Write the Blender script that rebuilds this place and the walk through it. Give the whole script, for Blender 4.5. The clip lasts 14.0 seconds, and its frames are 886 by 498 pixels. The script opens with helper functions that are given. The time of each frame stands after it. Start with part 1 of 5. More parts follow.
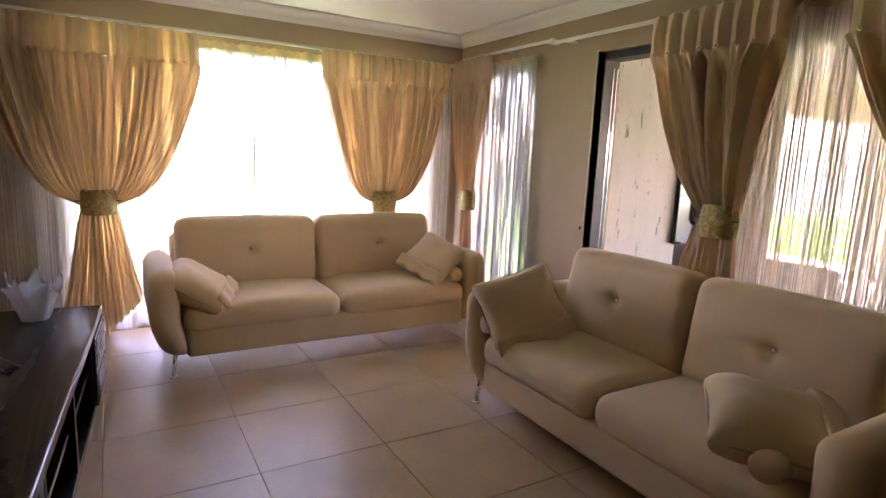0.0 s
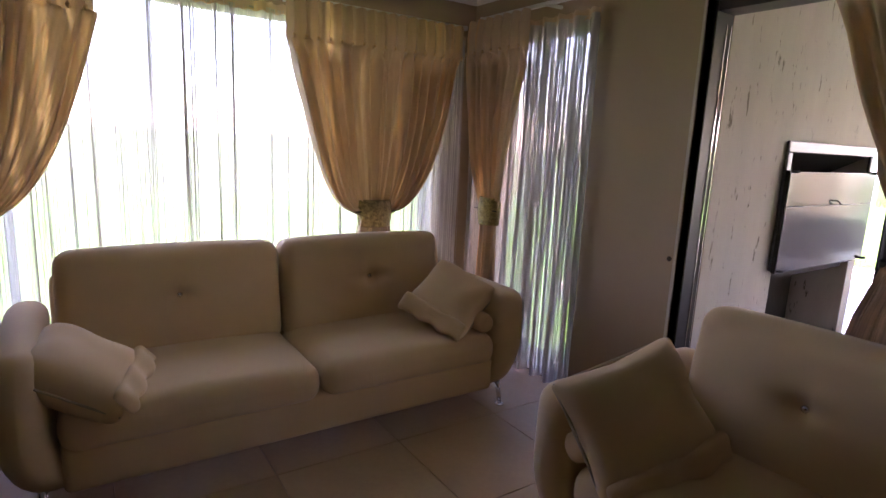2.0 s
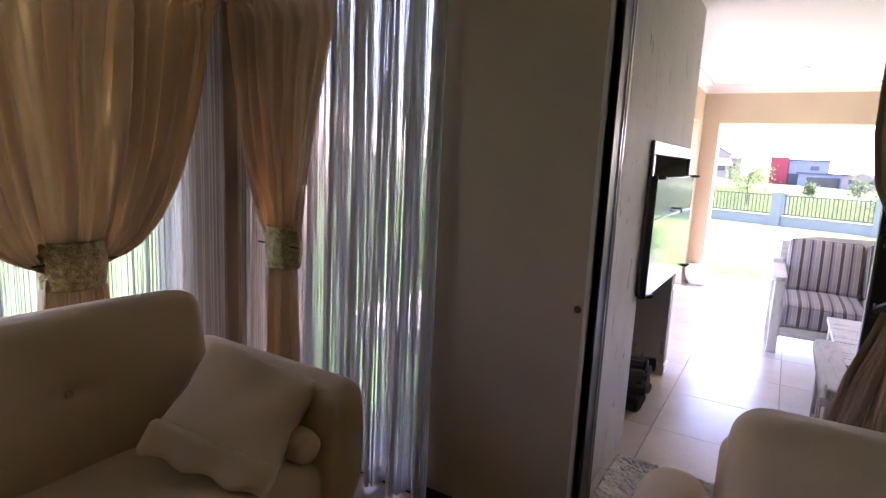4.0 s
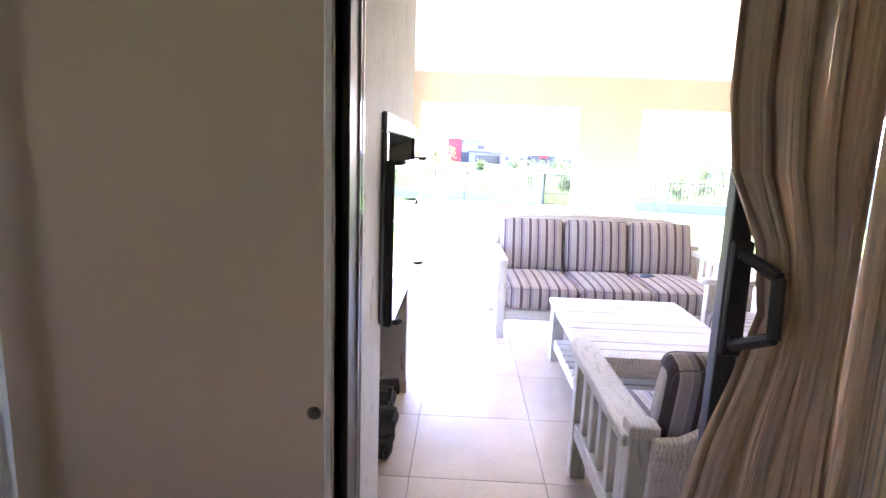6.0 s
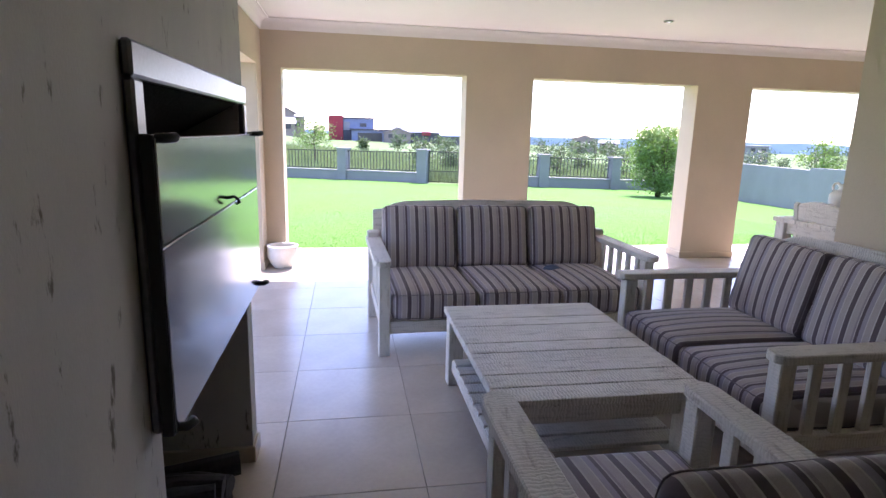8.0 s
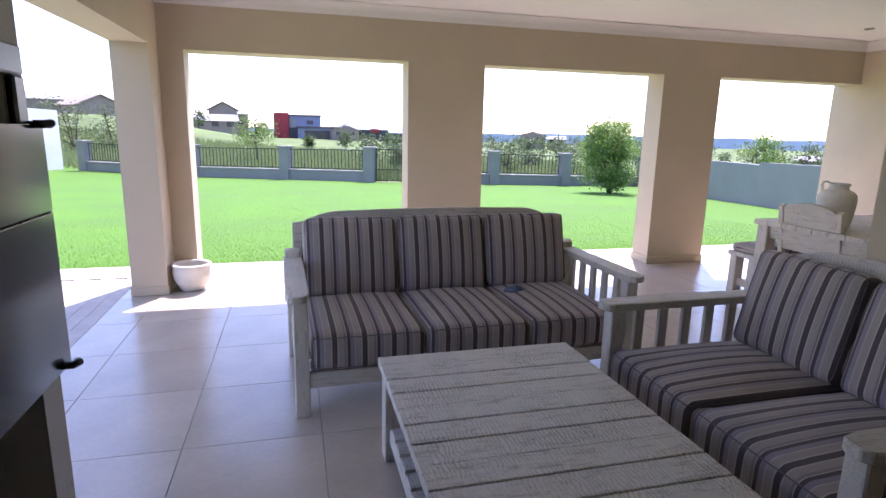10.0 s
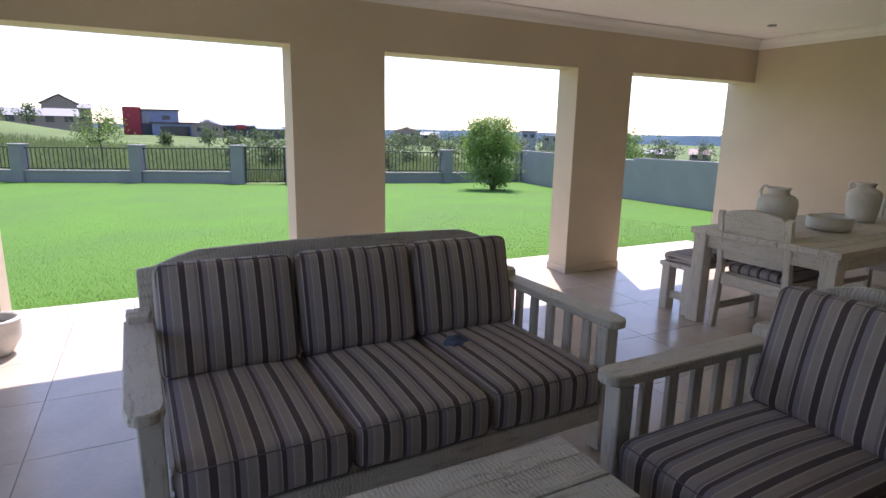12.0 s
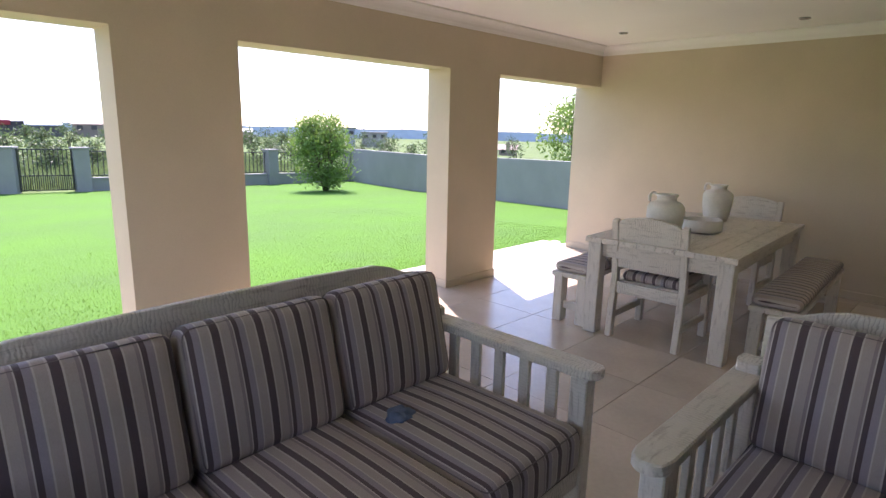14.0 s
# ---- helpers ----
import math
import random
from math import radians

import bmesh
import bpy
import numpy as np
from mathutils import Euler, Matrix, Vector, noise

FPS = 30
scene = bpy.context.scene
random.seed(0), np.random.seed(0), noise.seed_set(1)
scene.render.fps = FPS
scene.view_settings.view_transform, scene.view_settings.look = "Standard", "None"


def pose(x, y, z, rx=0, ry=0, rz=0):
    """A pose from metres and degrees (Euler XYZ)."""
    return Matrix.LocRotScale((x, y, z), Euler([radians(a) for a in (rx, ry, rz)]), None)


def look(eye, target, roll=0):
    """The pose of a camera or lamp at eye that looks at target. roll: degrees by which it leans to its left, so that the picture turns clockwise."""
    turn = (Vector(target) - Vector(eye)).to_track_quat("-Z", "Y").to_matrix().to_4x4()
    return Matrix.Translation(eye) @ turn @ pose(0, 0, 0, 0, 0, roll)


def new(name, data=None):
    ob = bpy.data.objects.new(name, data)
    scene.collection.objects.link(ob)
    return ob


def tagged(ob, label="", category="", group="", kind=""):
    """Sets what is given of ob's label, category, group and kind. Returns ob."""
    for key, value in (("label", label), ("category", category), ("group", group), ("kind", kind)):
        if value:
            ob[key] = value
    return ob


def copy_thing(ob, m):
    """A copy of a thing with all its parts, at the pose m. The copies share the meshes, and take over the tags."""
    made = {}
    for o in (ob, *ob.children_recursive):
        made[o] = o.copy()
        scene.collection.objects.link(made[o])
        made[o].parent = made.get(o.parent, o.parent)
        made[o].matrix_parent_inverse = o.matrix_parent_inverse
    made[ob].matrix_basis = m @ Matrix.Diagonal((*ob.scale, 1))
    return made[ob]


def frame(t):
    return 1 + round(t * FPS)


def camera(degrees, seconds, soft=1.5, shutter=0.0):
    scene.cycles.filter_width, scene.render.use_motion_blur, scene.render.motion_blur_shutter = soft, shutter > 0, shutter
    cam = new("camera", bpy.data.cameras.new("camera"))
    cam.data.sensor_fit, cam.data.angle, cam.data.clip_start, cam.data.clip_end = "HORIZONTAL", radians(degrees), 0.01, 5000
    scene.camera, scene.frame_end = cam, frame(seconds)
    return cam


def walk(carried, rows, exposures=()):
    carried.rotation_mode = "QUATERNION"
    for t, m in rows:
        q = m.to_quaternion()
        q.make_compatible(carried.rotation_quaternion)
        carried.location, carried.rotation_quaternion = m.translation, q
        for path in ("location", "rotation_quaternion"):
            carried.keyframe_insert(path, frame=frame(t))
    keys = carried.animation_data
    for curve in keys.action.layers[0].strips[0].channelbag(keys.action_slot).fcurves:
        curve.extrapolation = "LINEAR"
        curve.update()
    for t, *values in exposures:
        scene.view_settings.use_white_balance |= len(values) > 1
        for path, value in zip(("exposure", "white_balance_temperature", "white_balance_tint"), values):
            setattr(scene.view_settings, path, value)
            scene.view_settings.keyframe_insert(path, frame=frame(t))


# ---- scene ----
cam = camera(76.3, 14.0)
PATH = [
    (0, (0.201, -0.502, 1.424), (1.197, 1.2, 1.089), 2.5),
    (0.5, (0.303, -0.157, 1.445), (1.295, 1.542, 1.084), 2.5),
    (1, (0.388, 0.179, 1.448), (1.394, 1.866, 1.072), 2.6),
    (1.5, (0.49, 0.521, 1.454), (1.521, 2.192, 1.076), 2.7),
    (2, (0.623, 0.833, 1.454), (1.716, 2.466, 1.081), 2.7),
    (4.3, (1.348, 2.038, 1.43), (3.119, 2.909, 1.104), 2.9),
    (4.5, (1.419, 2.094, 1.438), (3.236, 2.863, 1.11), 3.0),
    (5, (1.621, 2.168, 1.427), (3.52, 2.703, 1.1), 2.7),
    (5.5, (1.861, 2.201, 1.427), (3.811, 2.499, 1.097), 2.2),
    (6, (2.116, 2.239, 1.425), (4.086, 2.297, 1.082), 2.1),
    (6.5, (2.366, 2.228, 1.401), (4.329, 2.099, 1.038), 1.7),
    (7, (2.598, 2.202, 1.404), (4.547, 1.983, 1.015), 1.6),
    (7.5, (2.819, 2.171, 1.409), (4.758, 1.889, 1.008), 1.5),
    (8, (2.988, 2.129, 1.403), (4.917, 1.793, 0.997), 1.5),
    (10.5, (3.988, 1.89, 1.382), (5.859, 1.319, 0.968), 1.1),
    (11, (4.22, 1.89, 1.395), (6.06, 1.225, 0.978), 1.1),
    (11.5, (4.459, 1.857, 1.399), (6.255, 1.082, 0.982), 1.2),
    (12, (4.69, 1.843, 1.411), (6.426, 0.942, 0.993), 1.1),
    (12.5, (4.91, 1.852, 1.428), (6.557, 0.797, 1.012), 1.1),
    (13, (5.114, 1.849, 1.447), (6.67, 0.666, 1.027), 1.2),
    (13.5, (5.3, 1.859, 1.463), (6.777, 0.577, 1.043), 1.1),
    (14, (5.442, 1.89, 1.473), (6.813, 0.496, 1.055), 1.2),
]
EXPOSURES = [(0, 5.27, 6850, 50), (1, 4.82, 6800, 50), (2, 3.92, 6500, 50), (4.5, 3.55, 6150, 46), (5.5, 4.4, 6000, 44), (6, 4.55, 6000, 44), (6.5, 4.2, 5950, 41), (7, 3.5, 5900, 38), (8, 2.3, 5850, 36), (10.5, 1.65, 5950, 36), (11.5, 1.3, 6000, 30), (12, 1.15, 6200, 29), (12.5, 0.92, 6300, 28), (13, 1.2, 6250, 30), (14, 1.7, 6350, 30)]
walk(cam, [(t, look(eye, target, roll)) for t, eye, target, roll in PATH], EXPOSURES)

# ---- light ----
SUN_AZ = -29.5   # degrees from +X, anticlockwise
SUN_EL = 59.0
sun_data = bpy.data.lights.new("sun", "SUN")
sun_data.energy, sun_data.angle, sun_data.color = 4.0, radians(0.5), (1.0, 0.95, 0.87)
sun_ob = new("sun", sun_data)
sun_dir = Vector((math.cos(radians(SUN_EL)) * math.cos(radians(SUN_AZ)), math.cos(radians(SUN_EL)) * math.sin(radians(SUN_AZ)), math.sin(radians(SUN_EL))))
sun_ob.matrix_world = look(sun_dir * 60, (0, 0, 0))
world = bpy.data.worlds.new("sky")
scene.world = world
world.use_nodes = True
_nt = world.node_tree
_sky = _nt.nodes.new("ShaderNodeTexSky")
_sky.sky_type, _sky.sun_disc = "NISHITA", False
_sky.sun_elevation, _sky.sun_rotation = radians(SUN_EL), radians(90 - SUN_AZ)
_sky.dust_density, _sky.air_density, _sky.ozone_density = 0.6, 1.0, 1.0
_bg = _nt.nodes["Background"]
_bg.inputs["Strength"].default_value = 0.15
_nt.links.new(_sky.outputs[0], _bg.inputs[0])


def sky_lamp(name, m, sx, sy, watts, colour=(0.93, 0.97, 1.0)):
    """Daylight standing in a window's opening."""
    d = bpy.data.lights.new(name, "AREA")
    d.shape, d.size, d.size_y, d.energy, d.color = "RECTANGLE", sx, sy, watts, colour
    ob = new(name, d)
    ob.matrix_world = m
    return ob


sky_lamp("daylight_window", look((1.35, 4.62, 1.25), (1.35, 0, 0.9)), 2.8, 2.0, 1.7)

# ---- materials ----
MATS = {}


def tree_of(name):
    m = bpy.data.materials.new(name)
    m.use_nodes = True
    nt = m.node_tree
    return m, nt, nt.nodes["Principled BSDF"], nt.nodes["Material Output"]


def node(nt, kind, **values):
    n = nt.nodes.new(kind)
    for k, v in values.items():
        n.inputs[k].default_value = v
    return n


def coords(nt, stretch=(1, 1, 1)):
    tc = nt.nodes.new("ShaderNodeTexCoord")
    mp = nt.nodes.new("ShaderNodeMapping")
    mp.inputs["Scale"].default_value = stretch
    nt.links.new(tc.outputs["Object"], mp.inputs["Vector"])
    return mp.outputs["Vector"]


def mix_colour(nt, fac, a, b, blend="MIX"):
    n = nt.nodes.new("ShaderNodeMix")
    n.data_type, n.blend_type = "RGBA", blend
    for sock, val in ((n.inputs["Factor"], fac), (n.inputs["A"], a), (n.inputs["B"], b)):
        if hasattr(val, "links") or hasattr(val, "is_linked"):
            nt.links.new(val, sock)
        elif isinstance(val, (int, float)):
            sock.default_value = val
        else:
            sock.default_value = (*val, 1)
    return n.outputs["Result"]


def ramp(nt, src, stops, interp="LINEAR"):
    r = nt.nodes.new("ShaderNodeValToRGB")
    r.color_ramp.interpolation = interp
    els = r.color_ramp.elements
    while len(els) > 1:
        els.remove(els[-1])
    els[0].position, els[0].color = stops[0][0], (*stops[0][1], 1)
    for p, c in stops[1:]:
        e = els.new(p)
        e.color = (*c, 1)
    nt.links.new(src, r.inputs["Fac"])
    return r.outputs["Color"]


def noise_tex(nt, vec, scale, detail=4.0, rough=0.55, distort=0.0):
    n = nt.nodes.new("ShaderNodeTexNoise")
    n.inputs["Scale"].default_value, n.inputs["Detail"].default_value = scale, detail
    n.inputs["Roughness"].default_value, n.inputs["Distortion"].default_value = rough, distort
    nt.links.new(vec, n.inputs["Vector"])
    return n.outputs["Fac"]


def bump_of(nt, height, strength, dist, bsdf, before=None):
    b = nt.nodes.new("ShaderNodeBump")
    b.inputs["Strength"].default_value, b.inputs["Distance"].default_value = strength, dist
    nt.links.new(height, b.inputs["Height"])
    if before is not None:
        nt.links.new(before, b.inputs["Normal"])
    if bsdf is not None:
        nt.links.new(b.outputs["Normal"], bsdf.inputs["Normal"])
    return b.outputs["Normal"]


def surface(name, base, rough=0.6, vary=0.12, scale=3.0, fine=90.0, bump=0.2, dist=0.003, metal=0.0, stretch=(1, 1, 1),
            dark=None, dark_at=0.62, spec=0.5, rand=0.0, sheen=0.0, coat=0.0):
    """Plain surface with variation at two scales and fine relief."""
    m, nt, b, out = tree_of(name)
    v = coords(nt, stretch)
    big = noise_tex(nt, v, scale, 5)
    small = noise_tex(nt, v, fine, 3)
    lo = tuple(c * (1 - vary) for c in base)
    hi = tuple(min(1, c * (1 + vary)) for c in base)
    col = ramp(nt, big, [(0.3, lo), (0.7, hi)])
    grain = ramp(nt, small, [(0.25, (1 - vary * 0.8,) * 3), (0.75, (1.0,) * 3)])
    col = mix_colour(nt, 1.0, col, grain, "MULTIPLY")
    if dark is not None:
        spots = noise_tex(nt, v, scale * 4.3, 6, 0.7)
        mask = ramp(nt, spots, [(dark_at, (0, 0, 0)), (dark_at + 0.06, (1, 1, 1))])
        col = mix_colour(nt, mask, col, dark)
    if rand:
        oi = nt.nodes.new("ShaderNodeObjectInfo")
        shade = ramp(nt, oi.outputs["Random"], [(0, (1 - rand,) * 3), (1, (1.0,) * 3)])
        col = mix_colour(nt, 1.0, col, shade, "MULTIPLY")
    nt.links.new(col, b.inputs["Base Color"])
    rr = ramp(nt, big, [(0.2, (max(0.02, rough * 0.82),) * 3), (0.8, (min(1, rough * 1.15),) * 3)])
    nt.links.new(rr, b.inputs["Roughness"])
    b.inputs["Metallic"].default_value = metal
    b.inputs["Specular IOR Level"].default_value = spec
    b.inputs["Sheen Weight"].default_value = sheen
    b.inputs["Coat Weight"].default_value = coat
    bump_of(nt, small, bump, dist, b)
    return m


def whitewashed(name, axis=0, base=(0.62, 0.57, 0.49), dark=(0.25, 0.205, 0.155), ripple=0.9):
    """Rough-sawn white-washed timber: saw ripples across the board, dark grain showing through."""
    m, nt, b, out = tree_of(name)
    st = [6.0, 6.0, 6.0]
    st[axis] = 1.0
    v = coords(nt, tuple(st))
    plain = coords(nt)
    grain = noise_tex(nt, v, 9.0, 6, 0.65, 0.6)
    w = nt.nodes.new("ShaderNodeTexWave")
    w.wave_type, w.bands_direction = "BANDS", "XYZ"[axis]
    w.inputs["Scale"].default_value, w.inputs["Distortion"].default_value = 22.0, 7.0
    w.inputs["Detail"].default_value, w.inputs["Detail Scale"].default_value = 2.0, 1.6
    nt.links.new(plain, w.inputs["Vector"])
    patch = noise_tex(nt, plain, 4.0, 3)
    gm = ramp(nt, grain, [(0.52, (0, 0, 0)), (0.78, (0.8, 0.8, 0.8))])
    col = mix_colour(nt, gm, base, dark)
    rip = ramp(nt, w.outputs["Fac"], [(0.0, (0.42, 0.40, 0.36)), (0.32, (1, 1, 1))])
    pm = ramp(nt, patch, [(0.42, (0.04,) * 3), (0.62, (ripple,) * 3)])
    rp = mix_colour(nt, 1.0, col, rip, "MULTIPLY")
    col = mix_colour(nt, pm, col, rp)
    nt.links.new(col, b.inputs["Base Color"])
    b.inputs["Roughness"].default_value = 0.62
    n1 = bump_of(nt, w.outputs["Fac"], 0.5 * ripple, 0.005, None)
    bump_of(nt, grain, 0.4, 0.003, b, n1)
    return m


def striped(name):
    """Woven outdoor cushion cloth with stripes across local x."""
    m, nt, b, out = tree_of(name)
    tc = nt.nodes.new("ShaderNodeTexCoord")
    sep = nt.nodes.new("ShaderNodeSeparateXYZ")
    nt.links.new(tc.outputs["Object"], sep.inputs[0])
    k = nt.nodes.new("ShaderNodeMath")
    k.operation = "MULTIPLY_ADD"
    k.inputs[1].default_value, k.inputs[2].default_value = 1 / 0.145, 40.27
    nt.links.new(sep.outputs["X"], k.inputs[0])
    fr = nt.nodes.new("ShaderNodeMath")
    fr.operation = "FRACT"
    nt.links.new(k.outputs[0], fr.inputs[0])
    taupe, plum, mid, pale, grey = (0.43, 0.36, 0.325), (0.105, 0.072, 0.078), (0.31, 0.25, 0.25), (0.56, 0.49, 0.44), (0.33, 0.285, 0.315)
    col = ramp(nt, fr.outputs[0], [(0.0, plum), (0.17, pale), (0.205, taupe), (0.40, mid), (0.47, pale), (0.50, plum), (0.60, grey), (0.74, pale), (0.77, taupe), (0.96, pale)], "CONSTANT")
    v = coords(nt)
    weave = noise_tex(nt, v, 420, 2)
    soil = noise_tex(nt, v, 6, 4)
    col = mix_colour(nt, 1.0, col, ramp(nt, weave, [(0.3, (0.8,) * 3), (0.7, (1.0,) * 3)]), "MULTIPLY")
    col = mix_colour(nt, 1.0, col, ramp(nt, soil, [(0.3, (0.86,) * 3), (0.7, (1.0,) * 3)]), "MULTIPLY")
    nt.links.new(col, b.inputs["Base Color"])
    b.inputs["Roughness"].default_value, b.inputs["Sheen Weight"].default_value = 0.88, 0.15
    n1 = bump_of(nt, soil, 0.25, 0.02, None)
    bump_of(nt, weave, 0.25, 0.001, b, n1)
    return m


def cloth_through(name, base, through_colour, share=0.45, clear=0.0, fine=260, stretch=(1, 1, 1), streaks=0.0, threads=0.0):
    """Curtain cloth that lets light through."""
    m, nt, b, out = tree_of(name)
    v = coords(nt, stretch)
    weave = noise_tex(nt, v, fine, 3)
    blot = noise_tex(nt, v, 5, 4)
    col = mix_colour(nt, 1.0, ramp(nt, blot, [(0.3, tuple(c * 0.86 for c in base)), (0.7, base)]), ramp(nt, weave, [(0.3, (0.84,) * 3), (0.7, (1.0,) * 3)]), "MULTIPLY")
    if threads:
        geo = nt.nodes.new("ShaderNodeNewGeometry")
        col = mix_colour(nt, 1.0, col, ramp(nt, geo.outputs["Random Per Island"], [(0.0, (1 - threads,) * 3), (0.75, (1 - threads * 0.5,) * 3), (1.0, (1.0,) * 3)]), "MULTIPLY")
    nt.links.new(col, b.inputs["Base Color"])
    b.inputs["Roughness"].default_value, b.inputs["Sheen Weight"].default_value = 0.62, 0.25
    bump_of(nt, weave, 0.2, 0.001, b)
    tr = nt.nodes.new("ShaderNodeBsdfTranslucent")
    tr.inputs["Color"].default_value = (*through_colour, 1)
    mx = nt.nodes.new("ShaderNodeMixShader")
    mx.inputs[0].default_value = share
    if streaks:
        up = noise_tex(nt, coords(nt, (15, 15, 0.8)), 1.0, 2, 0.5)
        nt.links.new(ramp(nt, up, [(0.50, (share,) * 3), (0.60, (streaks * 0.5,) * 3), (0.66, (streaks,) * 3)]), mx.inputs[0])
    nt.links.new(b.outputs[0], mx.inputs[1])
    nt.links.new(tr.outputs[0], mx.inputs[2])
    last = mx
    if clear:
        tp = nt.nodes.new("ShaderNodeBsdfTransparent")
        m2 = nt.nodes.new("ShaderNodeMixShader")
        m2.inputs[0].default_value = clear
        nt.links.new(mx.outputs[0], m2.inputs[1])
        nt.links.new(tp.outputs[0], m2.inputs[2])
        last = m2
    nt.links.new(last.outputs[0], out.inputs["Surface"])
    return m


def glass(name, tint=(1, 1, 1)):
    m, nt, b, out = tree_of(name)
    tp = nt.nodes.new("ShaderNodeBsdfTransparent")
    tp.inputs["Color"].default_value = (*tint, 1)
    gl = nt.nodes.new("ShaderNodeBsdfGlossy")
    gl.inputs["Roughness"].default_value = 0.02
    lw = nt.nodes.new("ShaderNodeLayerWeight")
    lw.inputs["Blend"].default_value = 0.5
    pw = nt.nodes.new("ShaderNodeMath")
    pw.operation = "POWER"
    pw.inputs[1].default_value = 4.0
    nt.links.new(lw.outputs["Facing"], pw.inputs[0])
    fr = nt.nodes.new("ShaderNodeMath")
    fr.operation = "MULTIPLY_ADD"
    fr.inputs[1].default_value, fr.inputs[2].default_value = 0.7, 0.04
    nt.links.new(pw.outputs[0], fr.inputs[0])
    mx = nt.nodes.new("ShaderNodeMixShader")
    nt.links.new(fr.outputs[0], mx.inputs[0])
    nt.links.new(tp.outputs[0], mx.inputs[1])
    nt.links.new(gl.outputs[0], mx.inputs[2])
    nt.links.new(mx.outputs[0], out.inputs["Surface"])
    return m


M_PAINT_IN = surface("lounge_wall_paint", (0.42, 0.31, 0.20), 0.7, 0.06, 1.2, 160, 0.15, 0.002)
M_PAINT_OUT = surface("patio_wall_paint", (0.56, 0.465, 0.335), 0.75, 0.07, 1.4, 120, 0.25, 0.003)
M_BRAAI_PAINT = surface("fireplace_wall_paint", (0.50, 0.465, 0.42), 0.7, 0.10, 1.5, 130, 0.3, 0.003, stretch=(3.2, 3.2, 0.9), dark=(0.15, 0.125, 0.10), dark_at=0.60)
M_CEIL = surface("ceiling_paint", (0.80, 0.77, 0.72), 0.8, 0.04, 0.8, 140, 0.1, 0.001)
M_TRIM = surface("white_trim_paint", (0.78, 0.75, 0.70), 0.5, 0.05, 2, 120, 0.1, 0.001)
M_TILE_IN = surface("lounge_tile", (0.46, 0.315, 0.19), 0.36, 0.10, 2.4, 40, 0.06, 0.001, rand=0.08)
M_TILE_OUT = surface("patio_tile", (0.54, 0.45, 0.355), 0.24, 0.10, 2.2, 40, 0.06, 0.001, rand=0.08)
M_GROUT_IN = surface("lounge_grout", (0.30, 0.215, 0.14), 0.9, 0.15, 6, 120, 0.3, 0.002)
M_GROUT = surface("grout", (0.27, 0.22, 0.175), 0.9, 0.2, 6, 120, 0.3, 0.002)
M_BLACK = surface("black_aluminium", (0.018, 0.016, 0.016), 0.38, 0.25, 5, 150, 0.1, 0.001)
M_IRON = surface("black_iron", (0.02, 0.02, 0.021), 0.5, 0.3, 8, 180, 0.25, 0.001)
M_STEEL = surface("brushed_steel_sheet", (0.33, 0.34, 0.36), 0.15, 0.10, 1.5, 60, 0.03, 0.0006, metal=1.0)
M_CHROME = surface("chrome", (0.75, 0.75, 0.77), 0.12, 0.05, 6, 100, 0.02, 0.0005, metal=1.0)
M_SOOT = surface("sooty_brick", (0.05, 0.042, 0.036), 0.9, 0.4, 5, 60, 0.5, 0.006)
M_SUEDE = surface("cream_suede", (0.70, 0.50, 0.295), 0.9, 0.06, 2.5, 320, 0.25, 0.0012, sheen=0.35, spec=0.2)
M_SUEDE_PIPE = surface("cream_piping", (0.45, 0.36, 0.26), 0.9, 0.06, 6, 320, 0.2, 0.001, sheen=0.3, spec=0.2)
M_DRAPE = cloth_through("gold_cream_drape", (0.68, 0.51, 0.36), (0.95, 0.55, 0.21), 0.08, streaks=0.33)
M_SHEER = cloth_through("string_sheer", (0.62, 0.58, 0.54), (0.80, 0.77, 0.74), 0.12, 0.0, 300)
M_SHEER_WARM = cloth_through("warm_string_sheer", (0.84, 0.65, 0.48), (0.92, 0.74, 0.55), 0.45, 0.0, 300, threads=0.5)
M_SHEER_PALE = cloth_through("pale_string_sheer", (0.70, 0.60, 0.49), (0.92, 0.80, 0.66), 0.5, 0.0, 300, threads=0.35)
M_SHEER_VEIL = cloth_through("fine_sheer_cloth", (0.70, 0.66, 0.60), (0.90, 0.88, 0.84), 0.35, 0.45, 300)
M_GOLD = surface("gold_brocade", (0.46, 0.35, 0.14), 0.42, 0.5, 38, 120, 0.9, 0.009, metal=0.45, dark=(0.16, 0.11, 0.04), dark_at=0.54)
M_WENGE = surface("dark_wenge_veneer", (0.020, 0.015, 0.014), 0.26, 0.35, 4, 60, 0.05, 0.001, stretch=(1, 0.15, 1), coat=0.15)
M_CERAMIC = surface("white_ceramic", (0.62, 0.64, 0.70), 0.28, 0.06, 6, 60, 0.05, 0.002)
M_WW_X = whitewashed("whitewashed_timber_x", 0, ripple=0.6)
M_WW_Y = whitewashed("whitewashed_timber_y", 1, ripple=0.5)
M_WW_TABLE = whitewashed("whitewashed_table_plank", 1, base=(0.67, 0.62, 0.54), ripple=0.75)
M_WW_Z = whitewashed("whitewashed_timber_z", 2, ripple=0.22)
M_STRIPE = striped("striped_cushion_cloth")
M_GLASS = glass("window_glass")
M_CLAY = surface("white_clay", (0.70, 0.67, 0.61), 0.75, 0.12, 7, 90, 0.35, 0.004, dark=(0.38, 0.34, 0.28), dark_at=0.70)
M_GREYWALL = surface("grey_plaster", (0.235, 0.23, 0.22), 0.85, 0.10, 1.2, 40, 0.3, 0.006)
